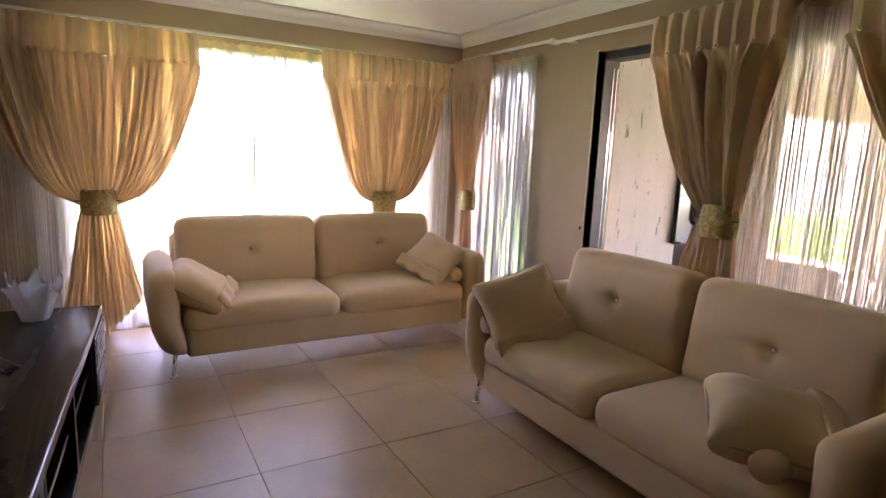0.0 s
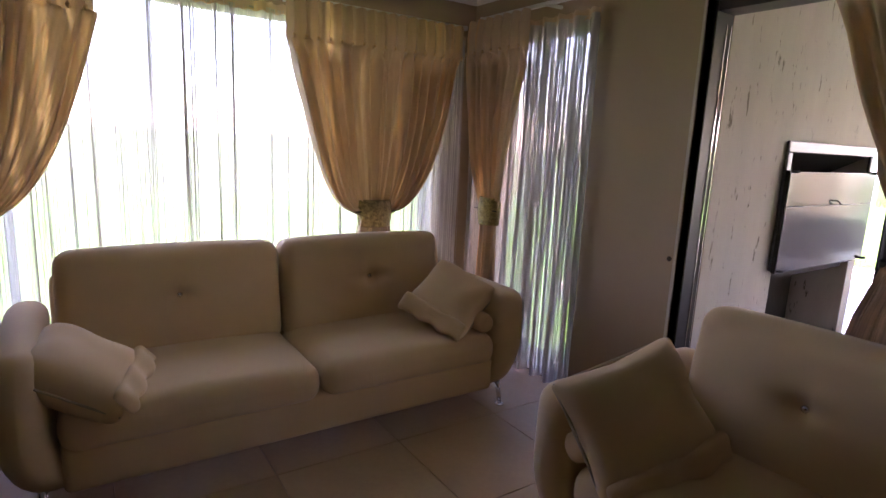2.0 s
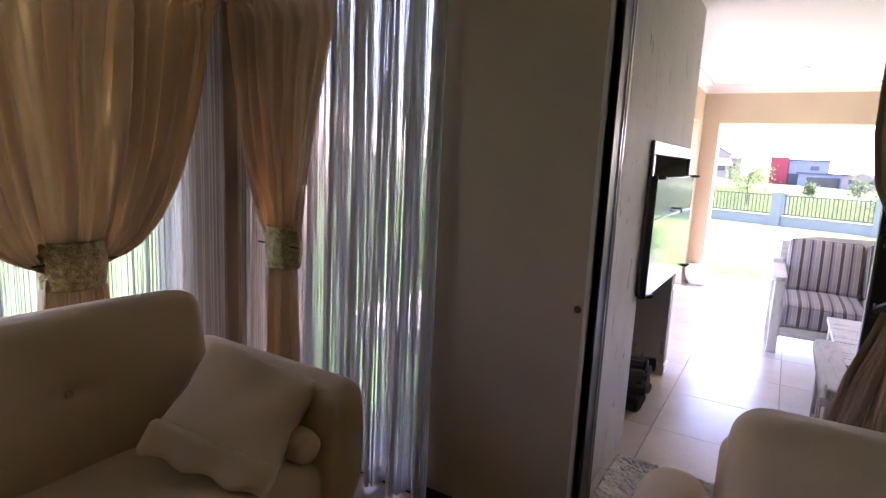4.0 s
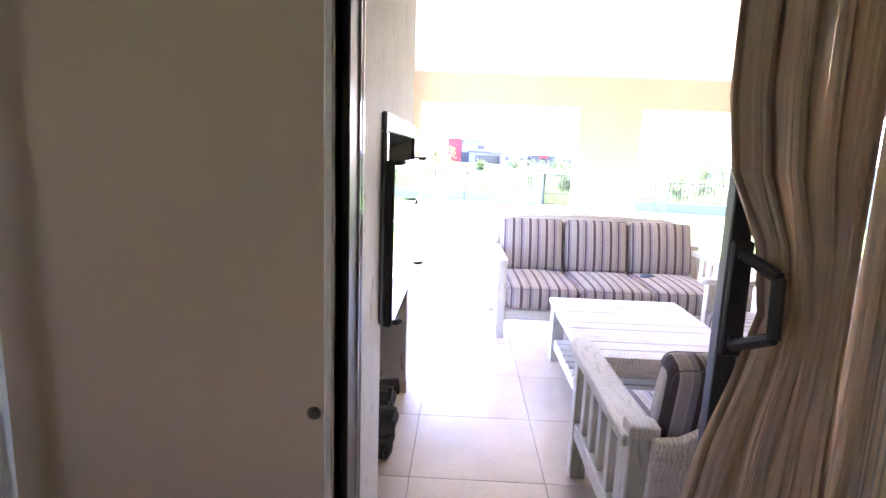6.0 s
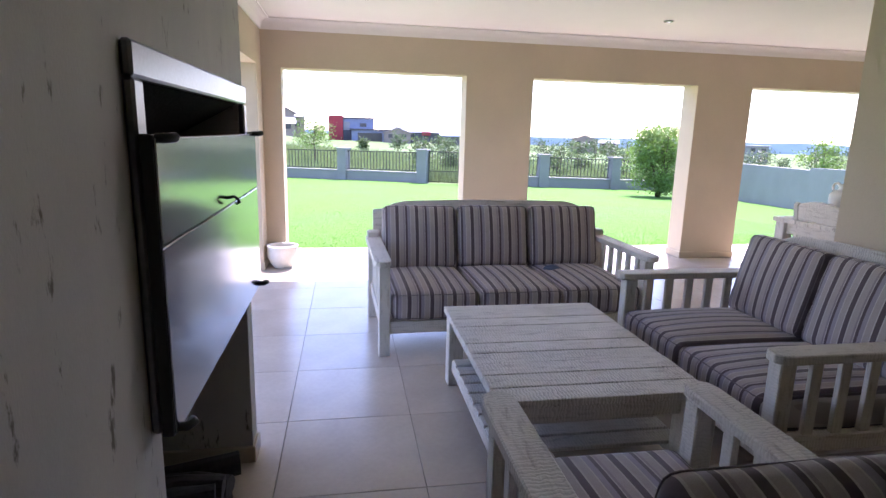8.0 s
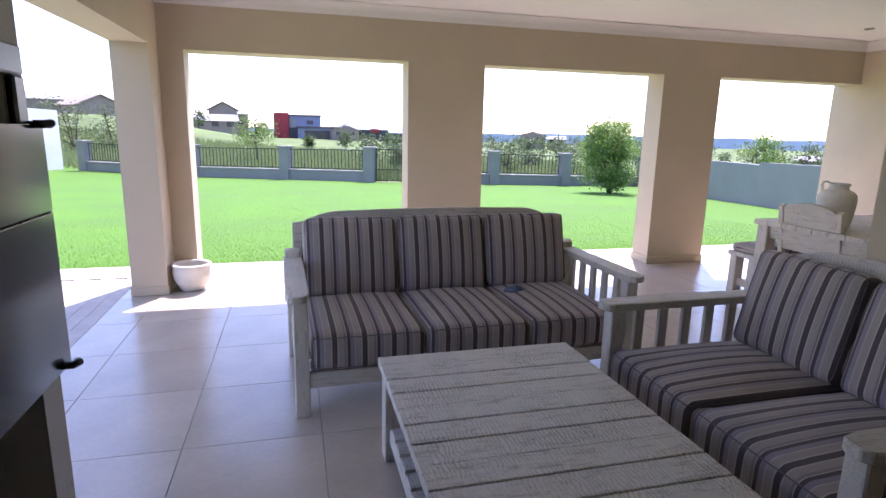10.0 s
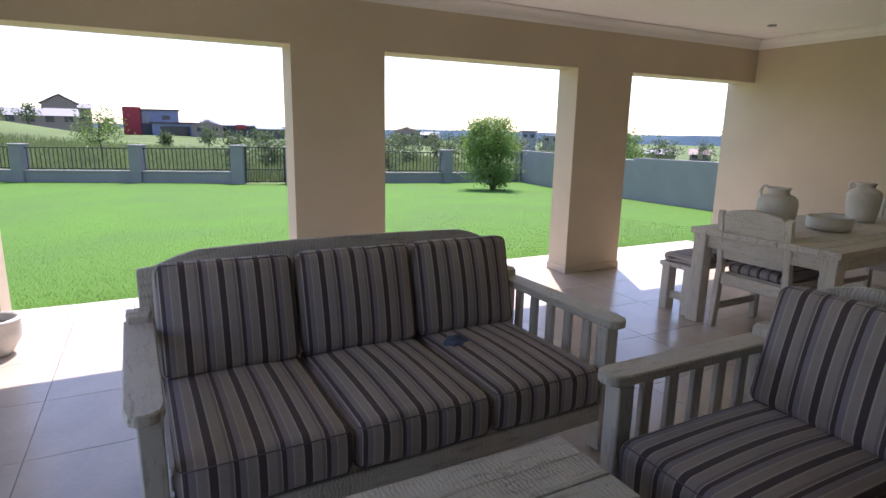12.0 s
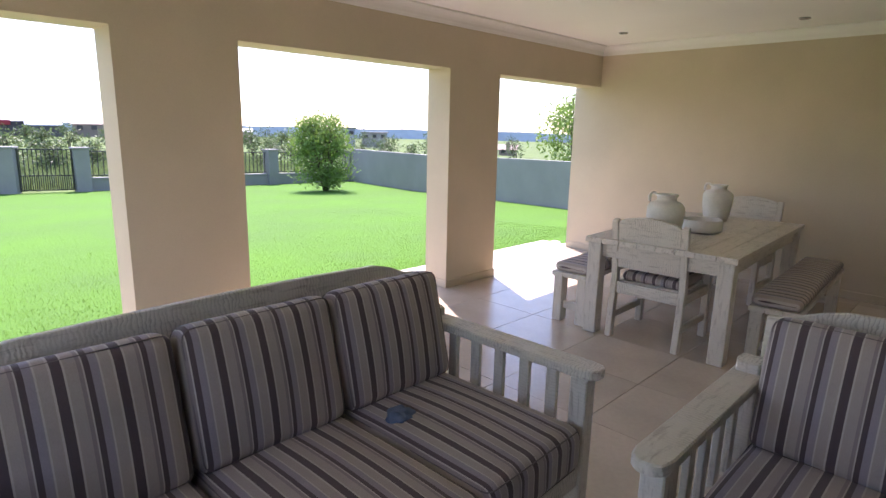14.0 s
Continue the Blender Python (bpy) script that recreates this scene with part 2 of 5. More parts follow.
M_WHITEWALL = surface("white_plaster", (0.70, 0.69, 0.66), 0.85, 0.06, 1.2, 40, 0.3, 0.006)
M_LAWN = surface("lawn_grass", (0.078, 0.182, 0.024), 0.9, 0.14, 0.55, 38, 0.6, 0.03, spec=0.15)
M_VELD = surface("wild_grass", (0.125, 0.175, 0.065), 0.95, 0.30, 0.12, 9, 0.6, 0.05, spec=0.1)
M_PAVER = surface("brick_paver", (0.68, 0.61, 0.54), 0.85, 0.14, 7, 80, 0.4, 0.004, rand=0.2)
M_BARK = surface("bark", (0.10, 0.075, 0.05), 0.95, 0.3, 9, 60, 0.6, 0.01)

# ---- mesh tools ----
def add_box(bm, a, b, bevel=0.0, seg=1):
    """A box between two corners, with its edges bevelled."""
    lo = Vector([min(p, q) for p, q in zip(a, b)])
    hi = Vector([max(p, q) for p, q in zip(a, b)])
    m = Matrix.Translation((lo + hi) / 2) @ Matrix.Diagonal((*(hi - lo), 1))
    vs = bmesh.ops.create_cube(bm, size=1, matrix=m)["verts"]
    if bevel:
        es = list({e for v in vs for e in v.link_edges})
        bmesh.ops.bevel(bm, geom=es, offset=bevel, segments=seg, affect="EDGES", profile=0.5)
    return bm


def box(a, b, bevel=0.0, seg=1):
    return add_box(bmesh.new(), a, b, bevel, seg)


def finish(bm, name, mat, smooth=False):
    me = bpy.data.meshes.new(name)
    bmesh.ops.recalc_face_normals(bm, faces=bm.faces)
    bm.to_mesh(me)
    bm.free()
    if mat:
        me.materials.append(mat)
    if smooth:
        me.shade_smooth()
    return me


def part(name, bm, mat, parent=None, label="", m=None, smooth=False):
    """One mesh object under a thing or a part; m: its pose in the parent."""
    ob = new(name, finish(bm, name, mat, smooth))
    if parent is not None:
        ob.parent = parent
    if m is not None:
        ob.matrix_basis = m
    return tagged(ob, label)


def thing(name, label, category, m=None, group="", kind=""):
    ob = new(name)
    ob.empty_display_size = 0.1
    if m is not None:
        ob.matrix_basis = m
    return tagged(ob, label, category, group, kind)


def solid(name, bm, mat, label, category, m=None, kind="", group="", smooth=False):
    """A thing or piece of the setting that is one mesh."""
    ob = part(name, bm, mat, None, "", m, smooth)
    return tagged(ob, label, category, group, kind)


def steps(half, r, mid):
    k = [0, 0.12, 0.35, 0.66, 1.0]
    left = [-half + r * q for q in k]
    inner = [(-half + r) + (2 * half - 2 * r) * i / mid for i in range(1, mid)]
    return left + inner + [-q for q in reversed(left)]


def soft_box(w, d, h, r, mid=4, shape=None, mz=None):
    """A rounded box about the origin; shape(v) moves each vertex."""
    r = min(r, w / 2 * 0.98, d / 2 * 0.98, h / 2 * 0.98)
    half = Vector((w / 2, d / 2, h / 2))
    lines = [steps(half[i], r, mid if i < 2 or mz is None else mz) for i in range(3)]
    bm = bmesh.new()
    cache = {}

    def vert(p):
        key = tuple(round(c, 5) for c in p)
        if key not in cache:
            core = Vector([max(-half[i] + r, min(half[i] - r, p[i])) for i in range(3)])
            off = Vector(p) - core
            q = core + off.normalized() * r if off.length > 1e-9 else Vector(p)
            cache[key] = bm.verts.new(shape(q) if shape else q)
        return cache[key]

    for ax in range(3):
        u, v = [i for i in range(3) if i != ax]
        for sgn in (-1, 1):
            for i in range(len(lines[u]) - 1):
                for j in range(len(lines[v]) - 1):
                    pts = []
                    for a, b in ((i, j), (i + 1, j), (i + 1, j + 1), (i, j + 1)):
                        p = [0, 0, 0]
                        p[ax], p[u], p[v] = sgn * half[ax], lines[u][a], lines[v][b]
                        pts.append(vert(p))
                    try:
                        bm.faces.new(pts)
                    except ValueError:
                        pass
    return bm


def lathe(profile, seg=28, bm=None, centre=(0, 0, 0)):
    """Turned shape from (radius, height) pairs."""
    bm = bm or bmesh.new()
    rings = []
    for r, z in profile:
        rings.append([bm.verts.new((centre[0] + r * math.cos(2 * math.pi * i / seg), centre[1] + r * math.sin(2 * math.pi * i / seg), centre[2] + z)) for i in range(seg)])
    for a, b in zip(rings, rings[1:]):
        for i in range(seg):
            bm.faces.new((a[i], a[(i + 1) % seg], b[(i + 1) % seg], b[i]))
    if profile[0][0] > 1e-6:
        bm.faces.new(rings[0][::-1])
    if profile[-1][0] > 1e-6:
        bm.faces.new(rings[-1])
    return bm


def tube(points, radius, seg=8, bm=None, taper=1.0):
    """A round bar along points."""
    bm = bm or bmesh.new()
    pts = [Vector(p) for p in points]
    rings = []
    for i, p in enumerate(pts):
        t = (pts[min(i + 1, len(pts) - 1)] - pts[max(i - 1, 0)]).normalized()
        side = t.cross(Vector((0, 0, 1)) if abs(t.z) < 0.9 else Vector((1, 0, 0))).normalized()
        up = side.cross(t)
        r = radius * (1 + (taper - 1) * i / max(1, len(pts) - 1))
        rings.append([bm.verts.new(p + (side * math.cos(2 * math.pi * k / seg) + up * math.sin(2 * math.pi * k / seg)) * r) for k in range(seg)])
    for a, b in zip(rings, rings[1:]):
        for k in range(seg):
            bm.faces.new((a[k], a[(k + 1) % seg], b[(k + 1) % seg], b[k]))
    bm.faces.new(rings[0][::-1])
    bm.faces.new(rings[-1])
    return bm


def extrude_outline(outline, depth, plane="xz", at=0.0, bevel=0.0):
    """A flat board with the given outline (pairs), thick along the third axis from at to at + depth."""
    bm = bmesh.new()
    if plane == "xz":
        vs = [bm.verts.new((a, at, b)) for a, b in outline]
        way = Vector((0, depth, 0))
    elif plane == "yz":
        vs = [bm.verts.new((at, a, b)) for a, b in outline]
        way = Vector((depth, 0, 0))
    else:
        vs = [bm.verts.new((a, b, at)) for a, b in outline]
        way = Vector((0, 0, depth))
    face = bm.faces.new(vs)
    ext = bmesh.ops.extrude_face_region(bm, geom=[face])
    bmesh.ops.translate(bm, vec=way, verts=[g for g in ext["geom"] if isinstance(g, bmesh.types.BMVert)])
    if bevel:
        bmesh.ops.bevel(bm, geom=list(bm.edges), offset=bevel, segments=1, affect="EDGES")
    return bm


def wall_with_holes(axis, at, thick, lo, hi, z0, z1, holes):
    """A wall across x (axis 'x': plane x = at .. at + thick, running lo..hi in y) or y, with openings (a, b, za, zb)."""
    bm = bmesh.new()
    cuts = sorted({lo, hi, *[h[0] for h in holes], *[h[1] for h in holes]})
    for a, b in zip(cuts, cuts[1:]):
        mid = (a + b) / 2
        spans, z = [], z0
        for h in sorted([h for h in holes if h[0] <= mid <= h[1]], key=lambda q: q[2]):
            if h[2] > z:
                spans.append((z, h[2]))
            z = max(z, h[3])
        if z < z1:
            spans.append((z, z1))
        for za, zb in spans:
            if axis == "x":
                add_box(bm, (at, a, za), (at + thick, b, zb))
            else:
                add_box(bm, (a, at, za), (b, at + thick, zb))
    return bm

# ---- the setting ----
LX0, LX1 = -0.62, 3.10      # lounge, left wall and door wall
LY0, LY1 = -3.0, 4.25       # lounge, rear wall and window wall
LZ = 2.50                   # lounge ceiling
PX0, PX1 = 3.32, 9.02       # patio, house wall and inner face of the pillars
PX2 = 9.30                  # outer face of the pillars
PY0, PY1 = -4.37, 2.95      # patio, end wall and inner face of the side beam
PZ, BEAM = 2.44, 1.99       # patio ceiling and underside of the beams
DOOR = (0.02, 2.462, 0.0, 2.15)      # sliding door opening in the door wall
SIDE_WIN = (3.13, 4.02, 0.06, 2.16) # tall side window in the door wall
BIG_WIN = (-0.10, 2.80, 0.06, 2.16)
BR = (4.19, 5.27, 0.0, 1.50)        # fireplace recess in its wall
BRY = 2.53

struct = dict(kind="structure")
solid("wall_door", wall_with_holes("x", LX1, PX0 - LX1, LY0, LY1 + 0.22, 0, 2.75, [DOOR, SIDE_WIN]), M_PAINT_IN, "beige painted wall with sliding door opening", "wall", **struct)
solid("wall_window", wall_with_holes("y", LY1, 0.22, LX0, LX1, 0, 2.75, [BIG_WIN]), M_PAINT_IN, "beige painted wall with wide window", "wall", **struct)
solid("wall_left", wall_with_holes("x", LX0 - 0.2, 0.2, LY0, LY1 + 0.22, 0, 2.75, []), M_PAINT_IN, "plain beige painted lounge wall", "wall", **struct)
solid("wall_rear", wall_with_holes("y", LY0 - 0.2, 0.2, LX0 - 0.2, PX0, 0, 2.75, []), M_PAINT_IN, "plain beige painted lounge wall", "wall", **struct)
solid("ceiling", box((LX0 - 0.2, LY0 - 0.2, 2.752), (PX0 - 0.24, LY1 + 0.22, 2.90)), M_CEIL, "white lounge ceiling slab", "ceiling", **struct)
solid("ceiling_lounge", box((LX0, LY0, LZ), (LX1, LY1, LZ + 0.1)), M_CEIL, "smooth white painted lounge ceiling", "ceiling", **struct)


def cove(points, size, name, mat, label):
    """Cornice with a hollow profile; points: corners of the wall line, inward normals to the left of travel."""
    prof = [(0, -size), (0.012, -size), (0.016, -size * 0.8)]
    for i in range(6):
        a = i / 5 * math.pi / 2
        prof.append((0.018 + (size * 0.82 - 0.018) * (1 - math.cos(a)), -size * 0.78 + (size * 0.72) * math.sin(a)))
    prof += [(size, -0.012), (size, 0)]
    bm = bmesh.new()
    for (p, q) in zip(points, points[1:]):
        p, q = Vector((*p[:2], 0)), Vector((*q[:2], 0))
        t = (q - p).normalized()
        n = Vector((-t.y, t.x, 0))
        rows = []
        for base, sg in ((p, 1), (q, -1)):
            rows.append([bm.verts.new(base + n * a + t * (a * sg) + Vector((0, 0, points_z[name] + b))) for a, b in prof])
        for i in range(len(prof) - 1):
            bm.faces.new((rows[0][i], rows[1][i], rows[1][i + 1], rows[0][i + 1]))
    return solid(name, bm, mat, label, "cornice", kind="structure")


points_z = {"cornice_lounge": LZ, "cornice_patio": PZ}
cove([(LX1, LY0), (LX1, LY1), (LX0, LY1), (LX0, LY0), (LX1, LY0)], 0.10, "cornice_lounge", M_CEIL, "white coved plaster cornice in lounge")

# patio shell
HX, HY = 5.64, -0.52        # corner of the house block that stands into the patio
pillars = [(2.76, PY1 + 0.27), (0.141, 0.873), (-2.484, -1.795)]
gaps = [(0.873, 2.76), (-1.795, 0.141), (PY0, -2.484)]
holes = [(a, b, 0, BEAM) for a, b in gaps]
solid("wall_pillars", wall_with_holes("x", PX1, PX2 - PX1, PY0, PY1 + 0.27, 0, 2.56, holes), M_PAINT_OUT, "sand-coloured plastered wall of square pillars and beam", "wall", **struct)
solid("wall_side_beam", wall_with_holes("y", PY1, 0.27, PX0, PX1, 0, 2.56, [(5.38, 8.70, 0, BEAM), (PX0, 5.38, 0, 2.3)]), M_PAINT_OUT, "sand-coloured beam and corner pillar of patio", "wall", **struct)
solid("wall_end", wall_with_holes("y", PY0 - 0.22, 0.22, PX0, PX2 + 0.06, 0, 2.56, []), M_PAINT_OUT, "plain sand-coloured patio end wall", "wall", **struct)
hb = bmesh.new()
add_box(hb, (PX0, PY0, 0), (HX, HY, 2.56))
solid("wall_house_block", hb, M_PAINT_OUT, "sand-coloured house wall corner behind the patio seats", "wall", **struct)
solid("ceiling_patio", box((PX0, PY0, PZ), (PX1, PY1, PZ + 0.1)), M_CEIL, "smooth white painted patio ceiling", "ceiling", **struct)
solid("roof", box((PX0 + 0.002, PY0 - 0.22, 2.563), (PX2 + 0.02, PY1 + 0.28, 2.66)), M_GREYWALL, "flat grey roof slab over the patio", "roof", **struct)
cove([(HX, PY0), (PX1, PY0), (PX1, PY1), (PX0, PY1)], 0.10, "cornice_patio", M_CEIL, "white coved plaster cornice on patio")

# fireplace wall: plastered block with a recess and an open wood store below
fw = extrude_outline([(PX0, 0), (BR[0], 0), (BR[0], BR[3]), (BR[1], BR[3]), (BR[1], 0), (5.38, 0), (5.38, PZ), (PX0, PZ)], PY1 - 0.003 - BRY, "xz", BRY)
solid("wall_fireplace", fw, M_BRAAI_PAINT, "off-white plastered fireplace wall with dark scuffs", "wall", **struct)
fb = bmesh.new()
add_box(fb, (BR[0] - 0.001, PY1 - 0.06, 0), (BR[1] + 0.001, PY1 - 0.004, BR[3]))
add_box(fb, (BR[0], BRY + 0.05, 0.70), (BR[1], PY1 - 0.06, 0.76))
solid("fireplace_lining", fb, M_SOOT, "sooty dark lining of fireplace recess", "fireplace", **struct)

# skirtings
def skirting(name, a, b, mat, label):
    return solid(name, box(a, b, 0.004), mat, label, "baseboard", kind="structure")


for i, (a, b) in enumerate([((LX1 - 0.014, 2.50, 0), (LX1 - 0.0, LY1, 0.058)), ((LX1 - 0.014, LY0, 0), (LX1, -0.02, 0.075))]):
    skirting("baseboard", a, b, M_WENGE, "dark wooden skirting along lounge wall")
E_SK = 0.012
for (a, b) in pillars[1:]:
    bm = bmesh.new()
    add_box(bm, (PX1 - E_SK, a - E_SK, 0), (PX2 + E_SK, b + E_SK, 0.075), 0.004)
    solid("baseboard", bm, M_PAINT_OUT, "low plinth round patio pillar", "baseboard", kind="structure")
bm = bmesh.new()
add_box(bm, (8.70 - E_SK, PY1 - E_SK, 0), (PX2 + 0.01, PY1 + 0.28, 0.075), 0.004)
add_box(bm, (PX1 - E_SK, 2.76 - E_SK, 0), (PX2 + 0.011, PY1 - 0.013, 0.0748), 0.004)
solid("baseboard", bm, M_PAINT_OUT, "low plinth round patio corner pillar", "baseboard", kind="structure")
skirting("baseboard", (HX, PY0, 0), (PX2 + 0.05, PY0 + E_SK, 0.075), M_PAINT_OUT, "low skirting on patio end wall")
skirting("baseboard", (BR[1] - 0.012, BRY - E_SK, 0), (5.38 + E_SK, PY1 - 0.004, 0.075), M_TILE_OUT, "tiled skirting on fireplace wall")

# slabs under the tiles
solid("floor_lounge", box((LX0 - 0.2, LY0 - 0.2, -0.25), (PX0, LY1 + 0.22, -0.010)), M_GROUT_IN, "lounge floor of large beige tiles with thin joints", "floor", **struct)
FLOOR_L = bpy.data.objects["floor_lounge"]
solid("floor_patio", box((PX0 + 0.001, PY0 - 0.22, -0.25), (PX2 + 0.10, PY1 + 0.36, -0.010)), M_GROUT, "patio floor with dark grout lines", "floor", **struct)
FLOOR_P = bpy.data.objects["floor_patio"]
TILE_CACHE = {}


def lay_tiles(floor, x0, x1, y0, y1, ox, oy, size, mat, skip=None, gap=0.004):
    i0, i1 = math.floor((x0 - ox) / size), math.ceil((x1 - ox) / size)
    j0, j1 = math.floor((y0 - oy) / size), math.ceil((y1 - oy) / size)
    for i in range(i0, i1):
        for j in range(j0, j1):
            a, b = max(x0, ox + i * size + gap / 2), min(x1, ox + (i + 1) * size - gap / 2)
            c, d = max(y0, oy + j * size + gap / 2), min(y1, oy + (j + 1) * size - gap / 2)
            if b - a < 0.02 or d - c < 0.02 or (skip and skip((a + b) / 2, (c + d) / 2)):
                continue
            key = (round(b - a, 3), round(d - c, 3), mat.name)
            if key not in TILE_CACHE:
                w, h = (b - a) / 2, (d - c) / 2
                TILE_CACHE[key] = finish(box((-w, -h, -0.0095), (w, h, 0), 0.0012), "tile", mat)
            t = new("tile", TILE_CACHE[key])
            t.parent = floor
            t.location = ((a + b) / 2, (c + d) / 2, 0)


# window frames and panes
def framed_window(name, axis, at, lo, hi, z0, z1, bars, mat, label, thick=0.05, w=0.045):
    """bars: positions of the uprights between lo and hi."""
    th = thing(name, label, "window", kind="structure")

    def bar(a, b, za, zb, nm):
        p, q = ((at, a, za), (at + thick, b, zb)) if axis == "x" else ((a, at, za), (b, at + thick, zb))
        part(nm, box(p, q, 0.004), mat, th)

    bar(lo, hi, z0, z0 + w, "window_sill")
    bar(lo, hi, z1 - w, z1, "window_frame")
    ups = [lo, *bars, hi]
    for i, u in enumerate(ups):
        a = u if i == 0 else (u - w if i == len(ups) - 1 else u - w / 2)
        bar(a, a + w, z0 + w, z1 - w, "window_frame")
    for a, b in zip(ups, ups[1:]):
        p, q = ((at + thick * 0.45, a + w * 0.6, z0 + w), (at + thick * 0.55, b - w * 0.6, z1 - w)) if axis == "x" else ((a + w * 0.6, at + thick * 0.45, z0 + w), (b - w * 0.6, at + thick * 0.55, z1 - w))
        pane = part("pane", box(p, q), M_GLASS, th)
        pane.visible_shadow = False
    return th


framed_window("window_1", "y", LY1 + 0.08, BIG_WIN[0], BIG_WIN[1], BIG_WIN[2], BIG_WIN[3], [0.36, 2.40], M_BLACK, "wide black aluminium lounge window behind sheers")
framed_window("window_2", "x", LX1 + 0.08, SIDE_WIN[0], SIDE_WIN[1], SIDE_WIN[2], SIDE_WIN[3], [], M_BLACK, "tall narrow black aluminium side window")

# sliding door: outer frame, fixed leaf, open leaf with its handle
door = thing("door_1", "black aluminium sliding patio door standing half open", "door", kind="structure")
fx = LX1 + 0.05
part("door_frame", box((fx, DOOR[1] - 0.016, 0.0), (fx + 0.145, DOOR[1], DOOR[3]), 0.004), M_BLACK, door)
part("door_frame", box((fx, DOOR[0], 0.0), (fx + 0.145, DOOR[0] + 0.05, DOOR[3]), 0.004), M_BLACK, door)
part("door_frame", box((fx, DOOR[0] + 0.05, DOOR[3] - 0.05), (fx + 0.145, DOOR[1] - 0.016, DOOR[3]), 0.004), M_BLACK, door)
trk = bmesh.new()
add_box(trk, (fx, DOOR[0] + 0.05, 0.0), (fx + 0.145, DOOR[1] - 0.016, 0.014), 0.003)
add_box(trk, (fx + 0.03, DOOR[0] + 0.05, 0.014), (fx + 0.036, DOOR[1] - 0.016, 0.026))
add_box(trk, (fx + 0.075, DOOR[0] + 0.05, 0.014), (fx + 0.081, DOOR[1] - 0.016, 0.026))
part("door_track", trk, M_BLACK, door)
stl = bmesh.new()
add_box(stl, (fx + 0.085, DOOR[1] - 0.021, 0.02), (fx + 0.089, DOOR[1] - 0.016, 2.05))
add_box(stl, (fx + 0.120, DOOR[1] - 0.021, 0.02), (fx + 0.124, DOOR[1] - 0.016, 2.05))
part("weather_strip", stl, M_CHROME, door, "thin bright weather strip")


def leaf(x, a, b, nm, handle=False):
    lf = thing(nm, "", "")
    lf.parent = door
    w = 0.044
    for p, q, n2 in (((x, a, 0.02), (x + 0.035, a + w, 2.10), "stile"), ((x, b - w, 0.02), (x + 0.035, b, 2.10), "stile"),
                     ((x, a + w, 0.02), (x + 0.035, b - w, 0.12), "rail"), ((x, a + w, 2.03), (x + 0.035, b - w, 2.10), "rail")):
        part(n2, box(p, q, 0.003), M_BLACK, lf)
    pane = part("pane", box((x + 0.015, a + w - 0.01, 0.11), (x + 0.02, b - w + 0.01, 2.04)), M_GLASS, lf)
    pane.visible_shadow = False
    return lf


leaf(fx + 0.10, 0.455, 1.70, "sliding_leaf")
leaf(fx + 0.04, 0.07, 1.25, "fixed_leaf")
hx, hy = fx + 0.10, 1.675
hd = bmesh.new()
add_box(hd, (hx - 0.012, hy - 0.022, 1.03), (hx, hy + 0.022, 1.27), 0.004)
for p, q in (((hx - 0.012, hy, 1.245), (hx - 0.095, hy - 0.028, 1.215)), ((hx - 0.095, hy - 0.028, 1.215), (hx - 0.10, hy - 0.03, 1.10)), ((hx - 0.10, hy - 0.03, 1.10), (hx - 0.012, hy, 1.055))):
    tube([p, q], 0.013, 8, hd)
part("door_handle", hd, M_BLACK, door, "black bowed door handle")
for z in (1.24, 1.07):
    part("bolt", lathe([(0.0, -0.002), (0.006, -0.002), (0.005, 0.003), (0.0, 0.004)], 10), M_CHROME, door, "small bright screw", pose(hx - 0.013, hy + 0.008, z, 0, -90, 0))
# plastered reveal beside the door
M_REVEAL = surface("pale_reveal_paint", (0.58, 0.51, 0.43), 0.7, 0.08, 4, 120, 0.2, 0.002)
rv = bmesh.new()
add_box(rv, (LX1 - 0.006, DOOR[1], 0), (fx + 0.10, DOOR[1] + 0.018, DOOR[3] + 0.012), 0.004)
solid("door_trim", rv, M_REVEAL, "pale plaster edge beside sliding door", "trim", **struct)
solid("door_stop", lathe([(0.0, 0), (0.011, 0.001), (0.013, 0.006), (0.008, 0.012), (0.0, 0.014)], 14), M_BARK, "small brown knob on wall beside door", "knob", pose(LX1 - 0.004, 2.497, 0.935, 0, -90, 0))

